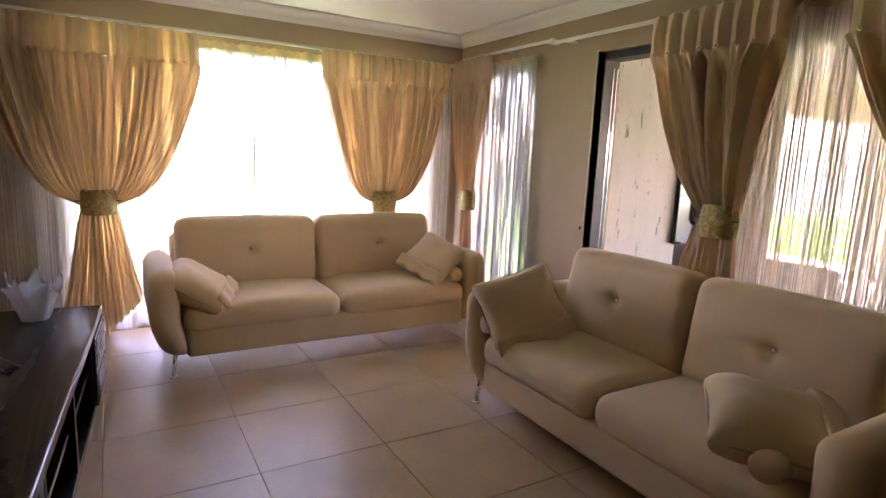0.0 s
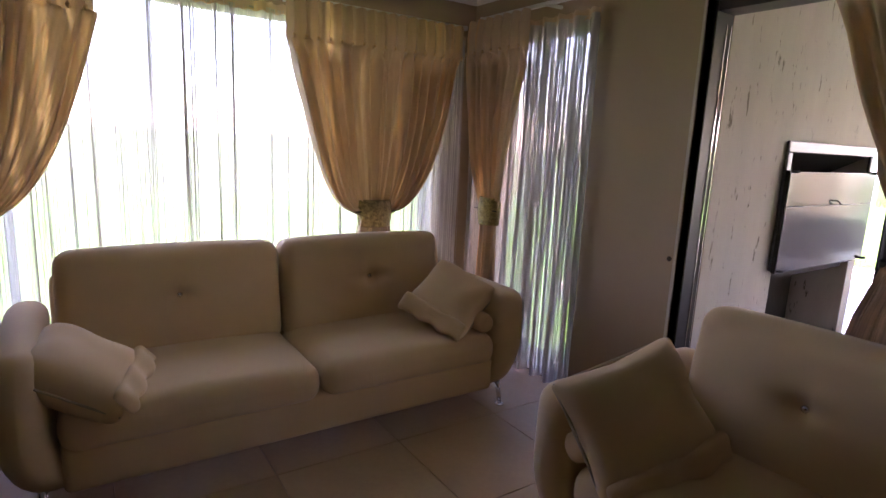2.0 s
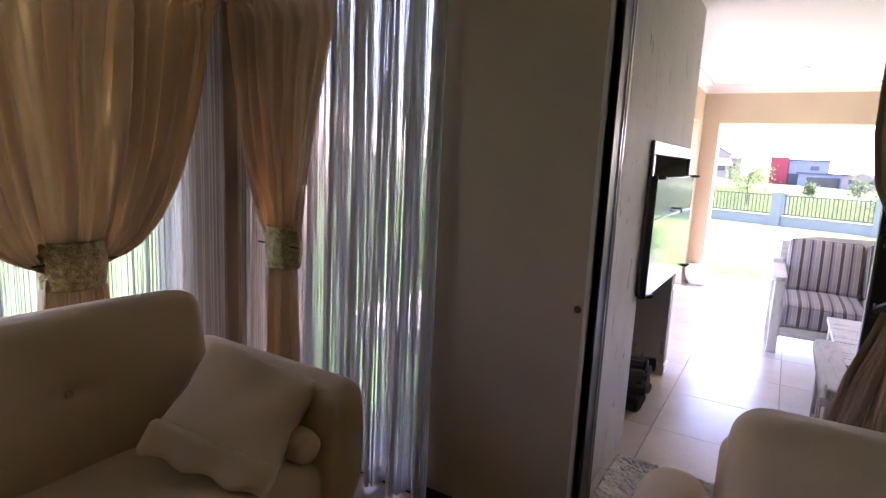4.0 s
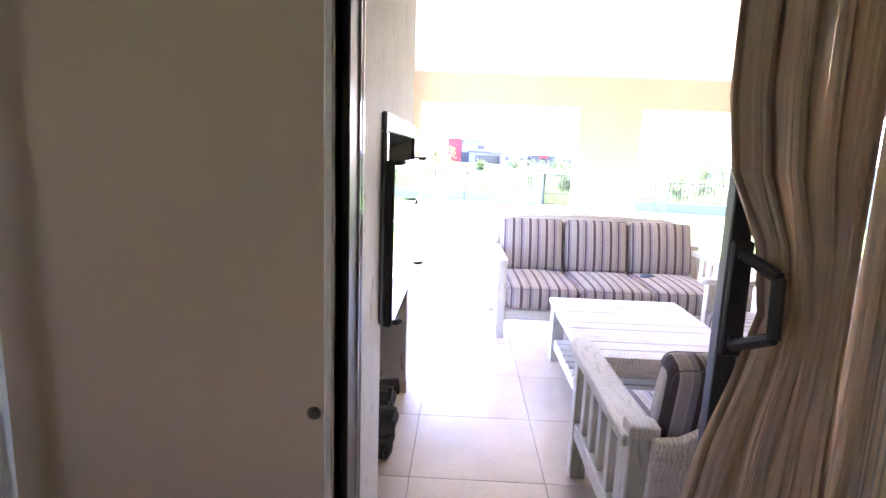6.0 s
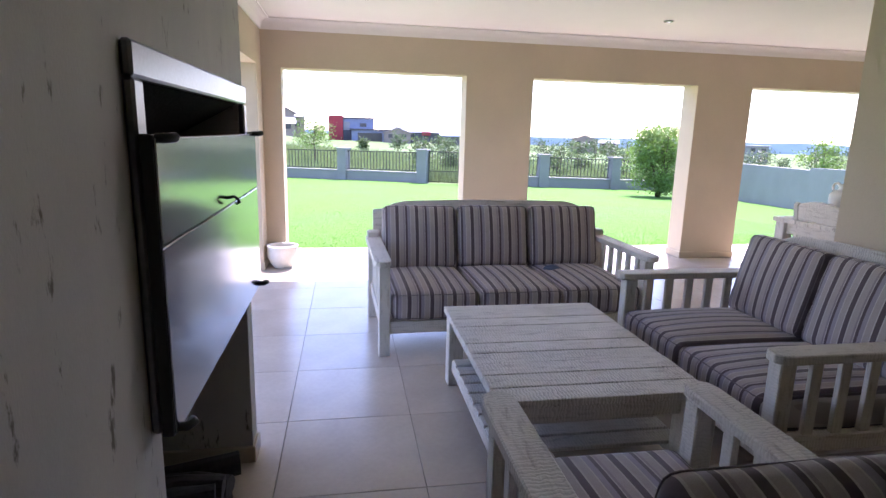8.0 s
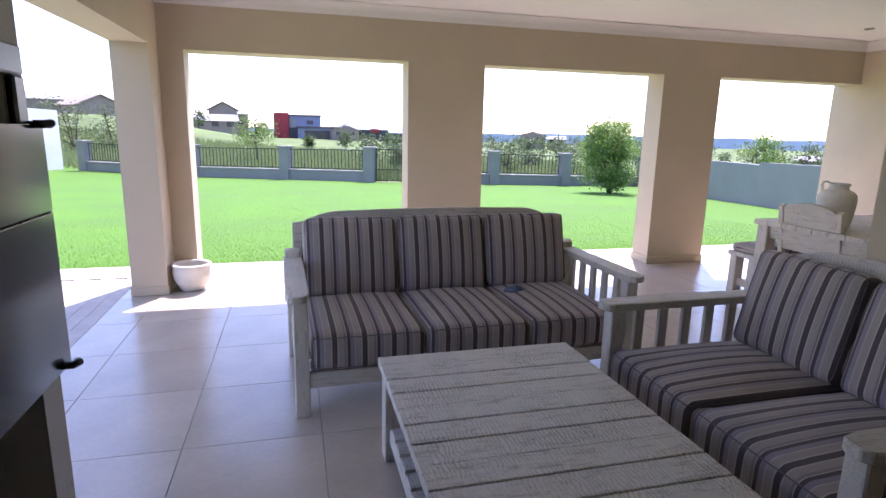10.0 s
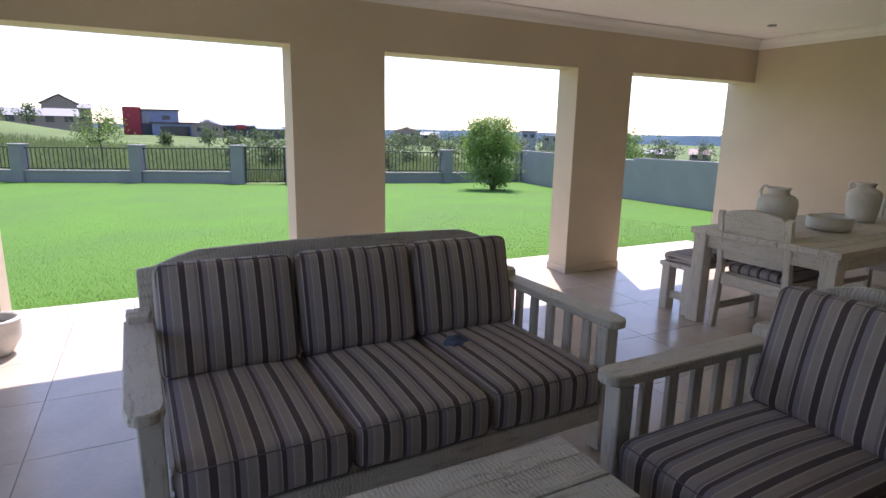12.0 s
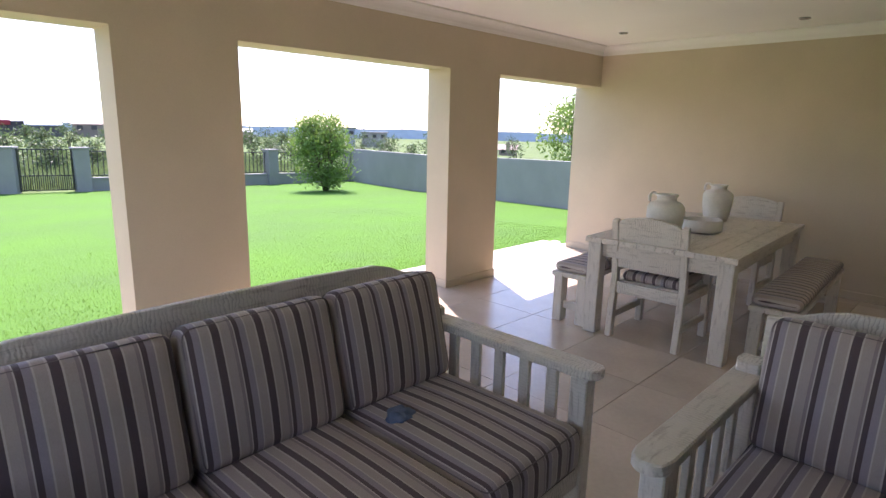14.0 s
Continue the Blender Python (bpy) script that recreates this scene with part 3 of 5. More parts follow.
# ---- lounge things ----
def lounge_sofa(m, label, cw=0.995):
    """Two-seat suede sofa: local x along it, front towards -y; cw: width of a cushion."""
    th = thing("sofa", label, "sofa", m, "lounge sofas")

    part("base", soft_box(2 * cw - 0.01, 0.82, 0.19, 0.03, 10), M_SUEDE, th, m=pose(0, -0.005, 0.21), smooth=True)
    for s in (-1, 1):
        def seat_shape(v):
            v.z += 0.022 * (1 - (v.x / 0.5) ** 2) * (1 - (v.y / 0.38) ** 2) * (1 if v.z > 0 else 0)
            v.z += 0.006 * noise.noise(Vector((v.x * 5 + s * 3, v.y * 5, 1)))
            return v
        c = part("seat_cushion", soft_box(cw, 0.68, 0.175, 0.075, 8, seat_shape), M_SUEDE, th, m=pose(s * (cw + 0.003) / 2, -0.10, 0.355), smooth=True)

        def back_shape(v):
            d = math.hypot(v.x / 0.42, (v.z - 0.03) / 0.22)
            v.y += 0.026 * math.exp(-((v.x / 0.045) ** 2 + ((v.z - 0.03) / 0.04) ** 2)) * (1 if v.y < 0 else 0)
            v.y -= 0.03 * max(0.0, 1 - d * d) * (1 if v.y < 0 else 0)
            v.y += 0.018 * math.exp(-((v.z - 0.03) / 0.028) ** 2) * max(0, 1 - abs(v.x) / 0.16) * (1 if v.y < 0 else 0)
            v.y += 0.012 * math.exp(-(v.x / 0.02) ** 2) * max(0, 1 - abs(v.z - 0.03) / 0.16) * (1 if v.y < 0 else 0)
            v.y += 0.007 * noise.noise(Vector((v.x * 6 + s * 2, v.z * 7, 8))) * (1 if v.y < 0 else 0)
            v.z += 0.012 * (1 - (v.x / 0.5) ** 2) * (1 if v.z > 0.15 else 0)
            return v
        bc = part("back_cushion", soft_box(cw - 0.01, 0.21, 0.53, 0.075, 26, back_shape), M_SUEDE, th, m=pose(s * (cw - 0.001) / 2, 0.235, 0.64, -9, 0, 0), smooth=True)
        part("button", lathe([(0, 0), (0.012, 0.001), (0.013, 0.006), (0.007, 0.011), (0, 0.012)], 12), M_CHROME, bc, "small crystal button", pose(0, -0.094, 0.03, 90, 0, 0), smooth=True)

        def arm_shape(v):
            low = max(0.0, (-v.z - 0.02) / 0.27)
            v.x -= s * 0.085 * low ** 1.7
            v.y += 0.05 * low ** 2 * (1 if v.y < 0 else 0)
            v.x += s * 0.01 * (1 - (v.z / 0.28) ** 2)
            return v
        part("armrest", soft_box(0.17, 0.86, 0.56, 0.082, 6, arm_shape, 8), M_SUEDE, th, m=pose(s * (cw + 0.098), -0.02, 0.395), smooth=True)
    part("back_panel", soft_box(2 * cw + 0.03, 0.12, 0.56, 0.05, 6), M_SUEDE, th, m=pose(0, 0.385, 0.50, -6, 0, 0), smooth=True)
    for sx in (-1, 1):
        for sy in (-0.38, 0.34):
            bm = tube([(0, 0, 0.16), (sx * 0.02, -0.012 if sy < 0 else 0.012, 0.008)], 0.017, 12, None, 0.62)
            lathe([(0.0, 0), (0.025, 0), (0.025, 0.006), (0.012, 0.011), (0, 0.011)], 14, bm, (sx * 0.02, -0.012 if sy < 0 else 0.012, 0.0))
            part("leg", bm, M_CHROME, th, "chrome leg", pose(sx * (cw + 0.055), sy, 0), smooth=True)
    return th


sofa_a = lounge_sofa(pose(1.525, 3.52, 0), "cream suede two-seat sofa standing before the curtained window")
sofa_b = lounge_sofa(pose(2.36, 1.14, 0, 0, 0, -90), "shorter cream suede sofa with its back to the sliding door", 0.845)


def throw_pillow(m, label, size=0.40):
    """Plump pillow with a gathered flap along one edge."""
    th = thing("throw_pillow", label, "pillow", m, "throw pillows")

    def plump(v):
        a, b = v.x / (size / 2), v.z / (size / 2)
        f = max(0.0, (1 - a ** 4) * (1 - b ** 4)) ** 0.5
        v.y = v.y * (0.08 + 1.0 * f)
        pinch = 1 - 0.10 * (1 - abs(a)) * abs(b) ** 2 - 0.0
        v.z *= pinch
        v.x *= 1 - 0.10 * (1 - abs(b)) * abs(a) ** 2
        v.y += 0.012 * noise.noise(Vector((v.x * 9, v.z * 9, 4)))
        return v
    part("cover", soft_box(size, 0.19, size, 0.03, 14, plump, 14), M_SUEDE, th, smooth=True)
    def lumps(v):
        v.y += 0.006 * math.sin(v.x * 46) + 0.006 * noise.noise(Vector((v.x * 9, v.z * 8, 2)))
        v.z += 0.008 * math.sin(v.x * 46 + 1) * (1 if v.z < 0 else 0)
        return v
    part("flap", soft_box(size * 0.98, 0.045, 0.10, 0.021, 34, lumps), M_SUEDE, th, "gathered suede flap", pose(0, -0.060, -size * 0.45, 24, 0, 0), smooth=True)
    pts = [(size / 2 * 0.97 * math.cos(a) * min(1 / max(abs(math.cos(a)), 1e-3), 1 / max(abs(math.sin(a)), 1e-3)) * 0.98, 0, size / 2 * 0.97 * math.sin(a) * min(1 / max(abs(math.cos(a)), 1e-3), 1 / max(abs(math.sin(a)), 1e-3)) * 0.98) for a in [i / 40 * 2 * math.pi for i in range(41)]]
    part("piping", tube(pts, 0.005, 6), M_SUEDE_PIPE, th, "thin corded piping")
    return th


def bolster(m, label):
    return solid("bolster", lathe([(0, -0.16), (0.03, -0.16), (0.048, -0.15), (0.054, -0.12), (0.055, 0.12), (0.048, 0.15), (0.03, 0.16), (0, 0.16)], 20), M_SUEDE, label, "bolster", m, group="bolsters", smooth=True)


def propped(centre, up, normal):
    """Pose with local z along up and local -y along normal."""
    zv = Vector(up).normalized()
    yv = -(Vector(normal) - zv * zv.dot(Vector(normal))).normalized()
    xv = yv.cross(zv)
    m = Matrix((xv, yv, zv)).transposed().to_4x4()
    m.translation = centre
    return m


p1 = throw_pillow(propped((0.615, 3.25, 0.535), (-0.85, 0.20, 0.48), (0.42, -0.25, 0.87)), "cream suede throw pillow lying against the sofa arm")
for m, lab in ((propped((2.36, 3.33, 0.595), (0.75, 0.22, 0.52), (-0.42, -0.55, 0.72)), "cream suede throw pillow propped in the sofa corner"),
               (propped((2.12, 1.89, 0.605), (-0.10, 0.50, 0.75), (-0.35, -0.65, 0.60)) @ Matrix.Diagonal((1.16, 1, 1, 1)), "cream suede throw pillow standing in the sofa corner"),
               (propped((2.10, 0.49, 0.555), (-0.62, 0.76, 0.10), (-0.18, -0.05, 0.98)), "cream suede throw pillow leaning over the bolster")):
    q = copy_thing(p1, m)
    tagged(q, lab, "pillow", "throw pillows")
bolster(pose(0.575, 3.27, 0.497, 90, 0, 12), "small round cream bolster beside the sofa arm")
bolster(pose(2.475, 3.27, 0.497, 90, 0, -8), "small round cream bolster beside the sofa arm")
bolster(pose(2.09, 1.965, 0.497, 90, 0, 84), "small round cream bolster beside the sofa arm")
bolster(pose(2.06, 0.40, 0.497, 90, 0, 96), "small round cream bolster under the pillow")


# curtains: local x along the wall, y out of the wall into the room negative, z up
def drape(m, top_a, top_b, tie_x, tie_z, ztop, label, foot=0.20, seed=1, folds=13, tie_w=0.10, floor=0.01, tie_y=0.02, sweep=0.42):
    th = thing("curtain", label, "curtain", m, "tied drapes")
    rnd = random.Random(seed)
    ph = [rnd.uniform(-1.5, 1.5) for _ in range(folds + 2)]
    dp = [rnd.uniform(0.15, 1.5) for _ in range(folds + 2)]
    nu, nv = folds * 12, 54
    bm = bmesh.new()
    rows = []
    for j in range(nv + 1):
        v = j / nv
        z = ztop - 0.207 - v * (ztop - 0.207 - floor)
        row = []
        for i in range(nu + 1):
            u = i / nu
            k = u * folds
            deep = dp[int(k)] * (1 - k % 1) + dp[int(k) + 1] * (k % 1)
            wob = ph[int(k)] * (1 - k % 1) + ph[int(k) + 1] * (k % 1)
            if z >= tie_z:
                s = min(1.0, (z - tie_z) / (ztop - 0.2 - tie_z))
                f = s ** sweep
                a = (tie_x - tie_w) * (1 - f) + top_a * f
                b = (tie_x + tie_w) * (1 - f) + top_b * f
                x = a + (b - a) * (u + 0.016 * wob * f)
                amp = (0.032 + 0.022 * s) * deep
                sag = 0.055 * math.sin(min(1, s * 1.15) * math.pi) * (abs(u - 0.5) * 1.2)
                y2 = 0.012 * noise.noise(Vector((u * 30, z * 3, seed))) + 0.35 * amp * math.sin(4 * math.pi * k + 3 * wob + z)
                zz = z - 0.10 * (1 - f) * abs(u - (tie_x - top_a) / (top_b - top_a)) * s * 2
                kk = k + 0.75 * noise.noise(Vector((u * 5, z * 0.5, seed))) + 0.3 * noise.noise(Vector((u * 14, z * 1.4, seed + 5)))
                y = -1.25 * amp * math.sin(2 * math.pi * (kk + 0.22 * wob)) * (0.55 + 0.45 * f) - tie_y * (1 - f) - sag + y2
                blend = max(0.0, 1 - (ztop - 0.207 - z) / 0.10)
                fold = abs(math.sin(math.pi * k)) ** 0.6
                y = y * (1 - blend) + blend * (-0.0105 - 0.030 * fold)
                zz += 0.012 * (fold - 0.5) * blend
            else:
                s = (tie_z - z) / (tie_z - floor)
                f = s ** 0.8
                half = tie_w + (foot - tie_w) * f
                x = tie_x + (u - 0.5) * 2 * half + 0.01 * wob * s
                y = -(0.022 + 0.040 * f) * deep * math.sin(2 * math.pi * (k * 0.62 + 0.3 * wob)) - tie_y * (1 - f)
                zz = z + 0.27 * f * f * f * (abs(u - 0.45) * 1.8) ** 1.3
            row.append(bm.verts.new((x, y, zz)))
        rows.append(row)
    for a, b in zip(rows, rows[1:]):
        for i in range(nu):
            bm.faces.new((a[i], a[i + 1], b[i + 1], b[i]))
    part("drape", bm, M_DRAPE, th, smooth=True)
    # pleated heading band with covered buttons
    bm = bmesh.new()
    rows = []
    hn = folds * 12
    for j, z in enumerate((ztop + 0.012, ztop - 0.03, ztop - 0.10, ztop - 0.17, ztop - 0.215)):
        row = []
        for i in range(hn + 1):
            u = i / hn
            k = u * folds
            fold = abs(math.sin(math.pi * k)) ** 0.6
            amp = (0.016, 0.03, 0.042, 0.036, 0.030)[j]
            row.append(bm.verts.new((top_a + (top_b - top_a) * u + 0.012 * math.sin(6.28 * k), -0.012 - amp * fold, z + 0.012 * (fold - 0.5) * (1 if j in (0, 4) else 0))))
        rows.append(row)
    for a, b in zip(rows, rows[1:]):
        for i in range(hn):
            bm.faces.new((a[i], a[i + 1], b[i + 1], b[i]))
    part("heading", bm, M_DRAPE, th, "pleated heading band", smooth=True)
    for k in range(folds):
        u = (k + 0.5) / folds
        part("button", lathe([(0, 0), (0.012, 0.001), (0.011, 0.006), (0, 0.010)], 10), M_SUEDE, th, m=pose(top_a + (top_b - top_a) * u, -0.052, ztop - 0.195, 90, 0, 0), smooth=True)
    # brocade tie band and its pin
    bm = lathe([(tie_w * 1.00, -0.088), (tie_w * 1.06, -0.08), (tie_w * 1.13, -0.04), (tie_w * 1.15, 0), (tie_w * 1.13, 0.04), (tie_w * 1.06, 0.08), (tie_w * 1.0, 0.088)], 30)
    for v in bm.verts:
        v.co.y *= 0.75
    bmesh.ops.delete(bm, geom=[f for f in bm.faces if len(f.verts) > 4], context="FACES_ONLY")
    bmesh.ops.solidify(bm, geom=list(bm.faces), thickness=0.005)
    part("tieback", bm, M_GOLD, th, "gold brocade tieback", pose(tie_x, -tie_y, tie_z), smooth=True)
    part("pin", tube([(-tie_w - 0.045, 0, 0), (tie_w + 0.04, -0.004, 0.0)], 0.004, 6), M_IRON, th, "thin dark pin", pose(tie_x, -tie_y - 0.03, tie_z + 0.01))
    return th


WIN_M = pose(0, LY1 - 0.13, 0)
SIDE_M = pose(LX1 - 0.13, 0, 0, 0, 0, -90)      # local x = -world y
drape(WIN_M, -0.55, 0.775, 0.097, 0.985, 2.185, "gold-cream drape tied back beside the window", 0.25, 3, 19)
drape(WIN_M, 1.69, 2.90, 2.262, 0.985, 2.20, "gold-cream drape tied back beside the window", 0.19, 5, 17)
drape(pose(LX1 - 0.20, 0, 0, 0, 0, -90), -4.03, -3.43, -3.69, 1.03, 2.215, "narrow gold-cream drape tied back by the side window", 0.11, 8, 7, 0.075, sweep=0.75)
drape(pose(LX1 - 0.19, 0, 0, 0, 0, -90), -1.845, -1.06, -1.315, 1.135, 2.215, "gold-cream drape tied back at the sliding door", 0.16, 11, 8, 0.09, sweep=0.8, tie_y=-0.02)
drape(SIDE_M, -0.84, 0.35, -0.05, 1.06, 2.21, "gold-cream drape tied back at the sliding door", 0.18, 14, 11, 0.095, sweep=0.6)


def string_sheer(m, a, b, ztop, label, count, seed, wave=0.035, folds=9, header=True, swept=None, width=0.0055, floor=0.02, mat=None, veil=False, clump=0.0, lead=0.0, sway_by=0.012):
    """Hanging strings, gathered in soft folds; swept(u, z): sideways shift."""
    th = thing("sheer_curtain", label, "curtain", m, "string sheers")
    rnd = random.Random(seed)
    verts, faces = [], []
    zs = [ztop - 0.03 - (ztop - 0.03 - floor) * q / 15 for q in range(16)]
    for i in range(count):
        u = (i + rnd.uniform(-0.45, 0.45)) / count
        u = max(0.0, u) ** (1 + lead) + clump * 0.012 * math.sin(u * 190 + 2 * math.sin(u * 37))
        k = u * folds
        x0 = a + (b - a) * u - (b - a) / folds * 0.10 * math.sin(2 * math.pi * k)
        sway, p = rnd.uniform(-sway_by, sway_by), rnd.uniform(0, 6.28)
        w = width * rnd.uniform(0.5, 1.3)
        turn = math.cos(2 * math.pi * k) * 0.8 + rnd.uniform(-0.3, 0.3)
        base = len(verts)
        for z in zs:
            d = (ztop - z) / ztop
            x = x0 + sway * d * math.sin(3 * d + p) + (swept(u, z) if swept else 0)
            y = wave * math.sin(2 * math.pi * k) * (0.5 + 0.5 * d) + 0.004 * math.sin(7 * d + p)
            verts.append((x - w / 2 * math.cos(turn), y - w / 2 * math.sin(turn), z))
            verts.append((x + w / 2 * math.cos(turn), y + w / 2 * math.sin(turn), z))
        for q in range(15):
            faces.append((base + 2 * q, base + 2 * q + 1, base + 2 * q + 3, base + 2 * q + 2))
    me = bpy.data.meshes.new("string_fringe")
    me.from_pydata(verts, [], faces)
    me.materials.append(mat or M_SHEER)
    st = new("string_fringe", me)
    st.parent = th
    tagged(st, kind="stuff")
    if veil:
        bm = bmesh.new()
        n = int((b - a) * 50)
        rows = [[bm.verts.new((a + (b - a) * i / n + (swept(i / n, z) if swept else 0), 0.012 + wave * 0.8 * math.sin(2 * math.pi * i / n * folds) * (0.6 + 0.2 * (2.2 - z)) + 0.006 * noise.noise(Vector((i * 0.3, z, seed))), z)) for i in range(n + 1)] for z in zs]
        for r1, r2 in zip(rows, rows[1:]):
            for i in range(n):
                bm.faces.new((r1[i], r1[i + 1], r2[i + 1], r2[i]))
        part("veil", bm, M_SHEER_VEIL, th, "fine translucent cloth", smooth=True)
    if header:
        bm = bmesh.new()
        n = int((b - a) * 60)
        rows = []
        for z, yy in ((ztop, 0.0), (ztop - 0.035, 0.006), (ztop - 0.055, 0.0)):
            rows.append([bm.verts.new((a + (b - a) * i / n, yy + 0.010 * math.sin(i * 0.9) + wave * 0.5 * math.sin(2 * math.pi * i / n * folds), z + 0.006 * math.sin(i * 1.7))) for i in range(n + 1)])
        for r1, r2 in zip(rows, rows[1:]):
            for i in range(n):
                bm.faces.new((r1[i], r1[i + 1], r2[i + 1], r2[i]))
        part("heading_tape", bm, M_DRAPE, th, "gathered gold heading tape", smooth=True)
    return th


WIN_S = pose(0, LY1 - 0.055, 0)
SIDE_S = pose(LX1 - 0.06, 0, 0, 0, 0, -90)
string_sheer(WIN_S, -0.60, 2.98, 2.175, "white string sheer hanging across the wide window", 520, 2, 0.03, 16, width=0.0042, clump=0.4, veil=True)
string_sheer(SIDE_S, -4.16, -3.05, 2.20, "white string sheer gathered at the side window", 460, 4, 0.045, 9, width=0.0065, veil=True)
string_sheer(pose(LX1 + 0.105, 0, 0, 0, 0, -90), -1.75, -1.36, 2.13, "beige string sheer bunched at the sliding door handle", 520, 6, 0.012, 6, width=0.0062, swept=lambda u, z: 0.115 * math.exp(-((z - 1.18) / (0.30 if z < 1.18 else 0.18)) ** 2) * max(0.0, 1 - u * 1.6), mat=M_SHEER_WARM, lead=0.15, header=False, sway_by=0.03)
string_sheer(SIDE_S, -1.52, 0.60, 2.19, "pale string sheer drawn half across the sliding door", 420, 7, 0.06, 13, width=0.007, mat=M_SHEER_PALE, veil=True)


def curtain_rail(m, a, b, z, label):
    th = thing("curtain_rail", label, "curtain rail", m)
    part("track", box((a, -0.012, z), (b, 0.012, z + 0.022), 0.004), M_TRIM, th)
    n = max(2, int((b - a) / 0.9))
    for i in range(n + 1):
        x = a + 0.08 + (b - a - 0.16) * i / n
        part("bracket", box((x - 0.012, 0.012, z + 0.002), (x + 0.012, 0.125, z + 0.02), 0.003), M_TRIM, th)
    for x in (a, b):
        part("end_cap", box((x - 0.012, -0.016, z - 0.004), (x + 0.012, 0.016, z + 0.026), 0.004), M_TRIM, th)
    return th


curtain_rail(WIN_M, -0.58, 2.92, 2.20, "white curtain track above the wide window")
curtain_rail(pose(LX1 - 0.127, 0, 0, 0, 0, -90), -4.0, -2.80, 2.245, "white curtain track above the side window")
curtain_rail(pose(LX1 - 0.127, 0, 0, 0, 0, -90), -2.76, 0.50, 2.225, "white curtain track above the sliding door")

# louvred vent low in the corner
vent = thing("wall_vent", "small dark louvred vent on wall behind the sheers", "vent", pose(LX1 - 0.001, 4.155, 1.30, 0, 0, -90))
part("frame", box((-0.07, -0.012, -0.12), (0.07, 0, 0.12), 0.003), M_IRON, vent)
for i in range(9):
    part("slat", box((-0.06, -0.022, -0.104 + i * 0.024), (0.06, -0.012, -0.092 + i * 0.024), 0.002), M_IRON, vent)

# long low television cabinet
cab = thing("tv_cabinet", "long low dark wenge television cabinet with open bays", "cabinet", pose(0.092, 3.11, 0, 0, 0, -3.8))
CL, CD, CH = 2.5, 0.50, 0.50
part("top", box((-CD, -CL, CH - 0.045), (0.012, 0, CH), 0.004), M_WENGE, cab)
part("plinth", box((-CD + 0.03, -CL + 0.03, 0.0), (-0.03, -0.03, 0.06)), M_WENGE, cab)
part("bottom", box((-CD, -CL, 0.06), (0, 0, 0.09), 0.003), M_WENGE, cab)
part("back", box((-CD, -CL, 0.09), (-CD + 0.02, 0, CH - 0.045)), M_WENGE, cab)
for y in (-CL, -1.72, -1.10, -0.47, -0.03):
    part("divider", box((-CD + 0.02, y, 0.09), (0, y + 0.03, CH - 0.045), 0.002), M_WENGE, cab)
part("shelf", box((-CD + 0.02, -1.69, 0.26), (-0.02, -0.47, 0.28), 0.002), M_WENGE, cab)
for z0, z1 in ((0.095, 0.27), (0.275, 0.45)):
    dr = part("drawer", box((0.0, -0.465, z0), (0.018, -0.005, z1), 0.003), M_WENGE, cab)
    for i in range(6):
        part("groove_slat", box((0.018, -0.44, z0 + 0.02 + i * 0.024), (0.022, -0.03, z0 + 0.032 + i * 0.024), 0.001), M_WENGE, dr)
    part("handle", tube([(0.022, -0.43, (z0 + z1) / 2), (0.034, -0.43, (z0 + z1) / 2)], 0.006, 8), M_CHROME, dr, "small chrome knob")
for i in range(7):
    part("slat", box((-0.012, -2.42 + i * 0.10, 0.10), (0.004, -2.35 + i * 0.10, 0.45), 0.003), M_WENGE, cab)

# torn-edge ceramic vase on the cabinet
bm = bmesh.new()
rings = []
for k in range(9):
    v = k / 8
    ring = []
    for i in range(40):
        a = i / 40 * 2 * math.pi
        r = 0.062 + 0.055 * v + 0.016 * v * math.sin(a * 7 + 2 * v) + 0.008 * noise.noise(Vector((math.cos(a) * 2, math.sin(a) * 2, v * 3)))
        z = 0.19 * v + (0.035 * math.sin(a * 5) + 0.025 * math.sin(a * 9 + 1)) * v ** 4
        ring.append(bm.verts.new((r * math.cos(a), r * math.sin(a), z)))
    rings.append(ring)
for a, b in zip(rings, rings[1:]):
    for i in range(40):
        bm.faces.new((a[i], a[(i + 1) % 40], b[(i + 1) % 40], b[i]))
bm.faces.new(rings[0][::-1])
bmesh.ops.solidify(bm, geom=list(bm.faces), thickness=0.006)
solid("vase", bm, M_CERAMIC, "white ceramic vase with torn ruffled rim on the cabinet", "vase", pose(-0.185, 2.93, 0.501), smooth=True)
rem = thing("remote_control", "silver-edged remote control lying on the cabinet", "remote", pose(-0.235, 2.25, 0.5, 0, 0, 30))
part("body", box((-0.025, -0.10, 0), (0.025, 0.10, 0.018), 0.004), M_BLACK, rem)
part("edge", box((0.0251, -0.098, 0.004), (0.030, 0.098, 0.014), 0.001), M_CHROME, rem, "bright silver edge")

# ---- patio things ----
M_PIPE = surface("dark_piping", (0.16, 0.13, 0.13), 0.9, 0.2, 20, 300, 0.2, 0.001)


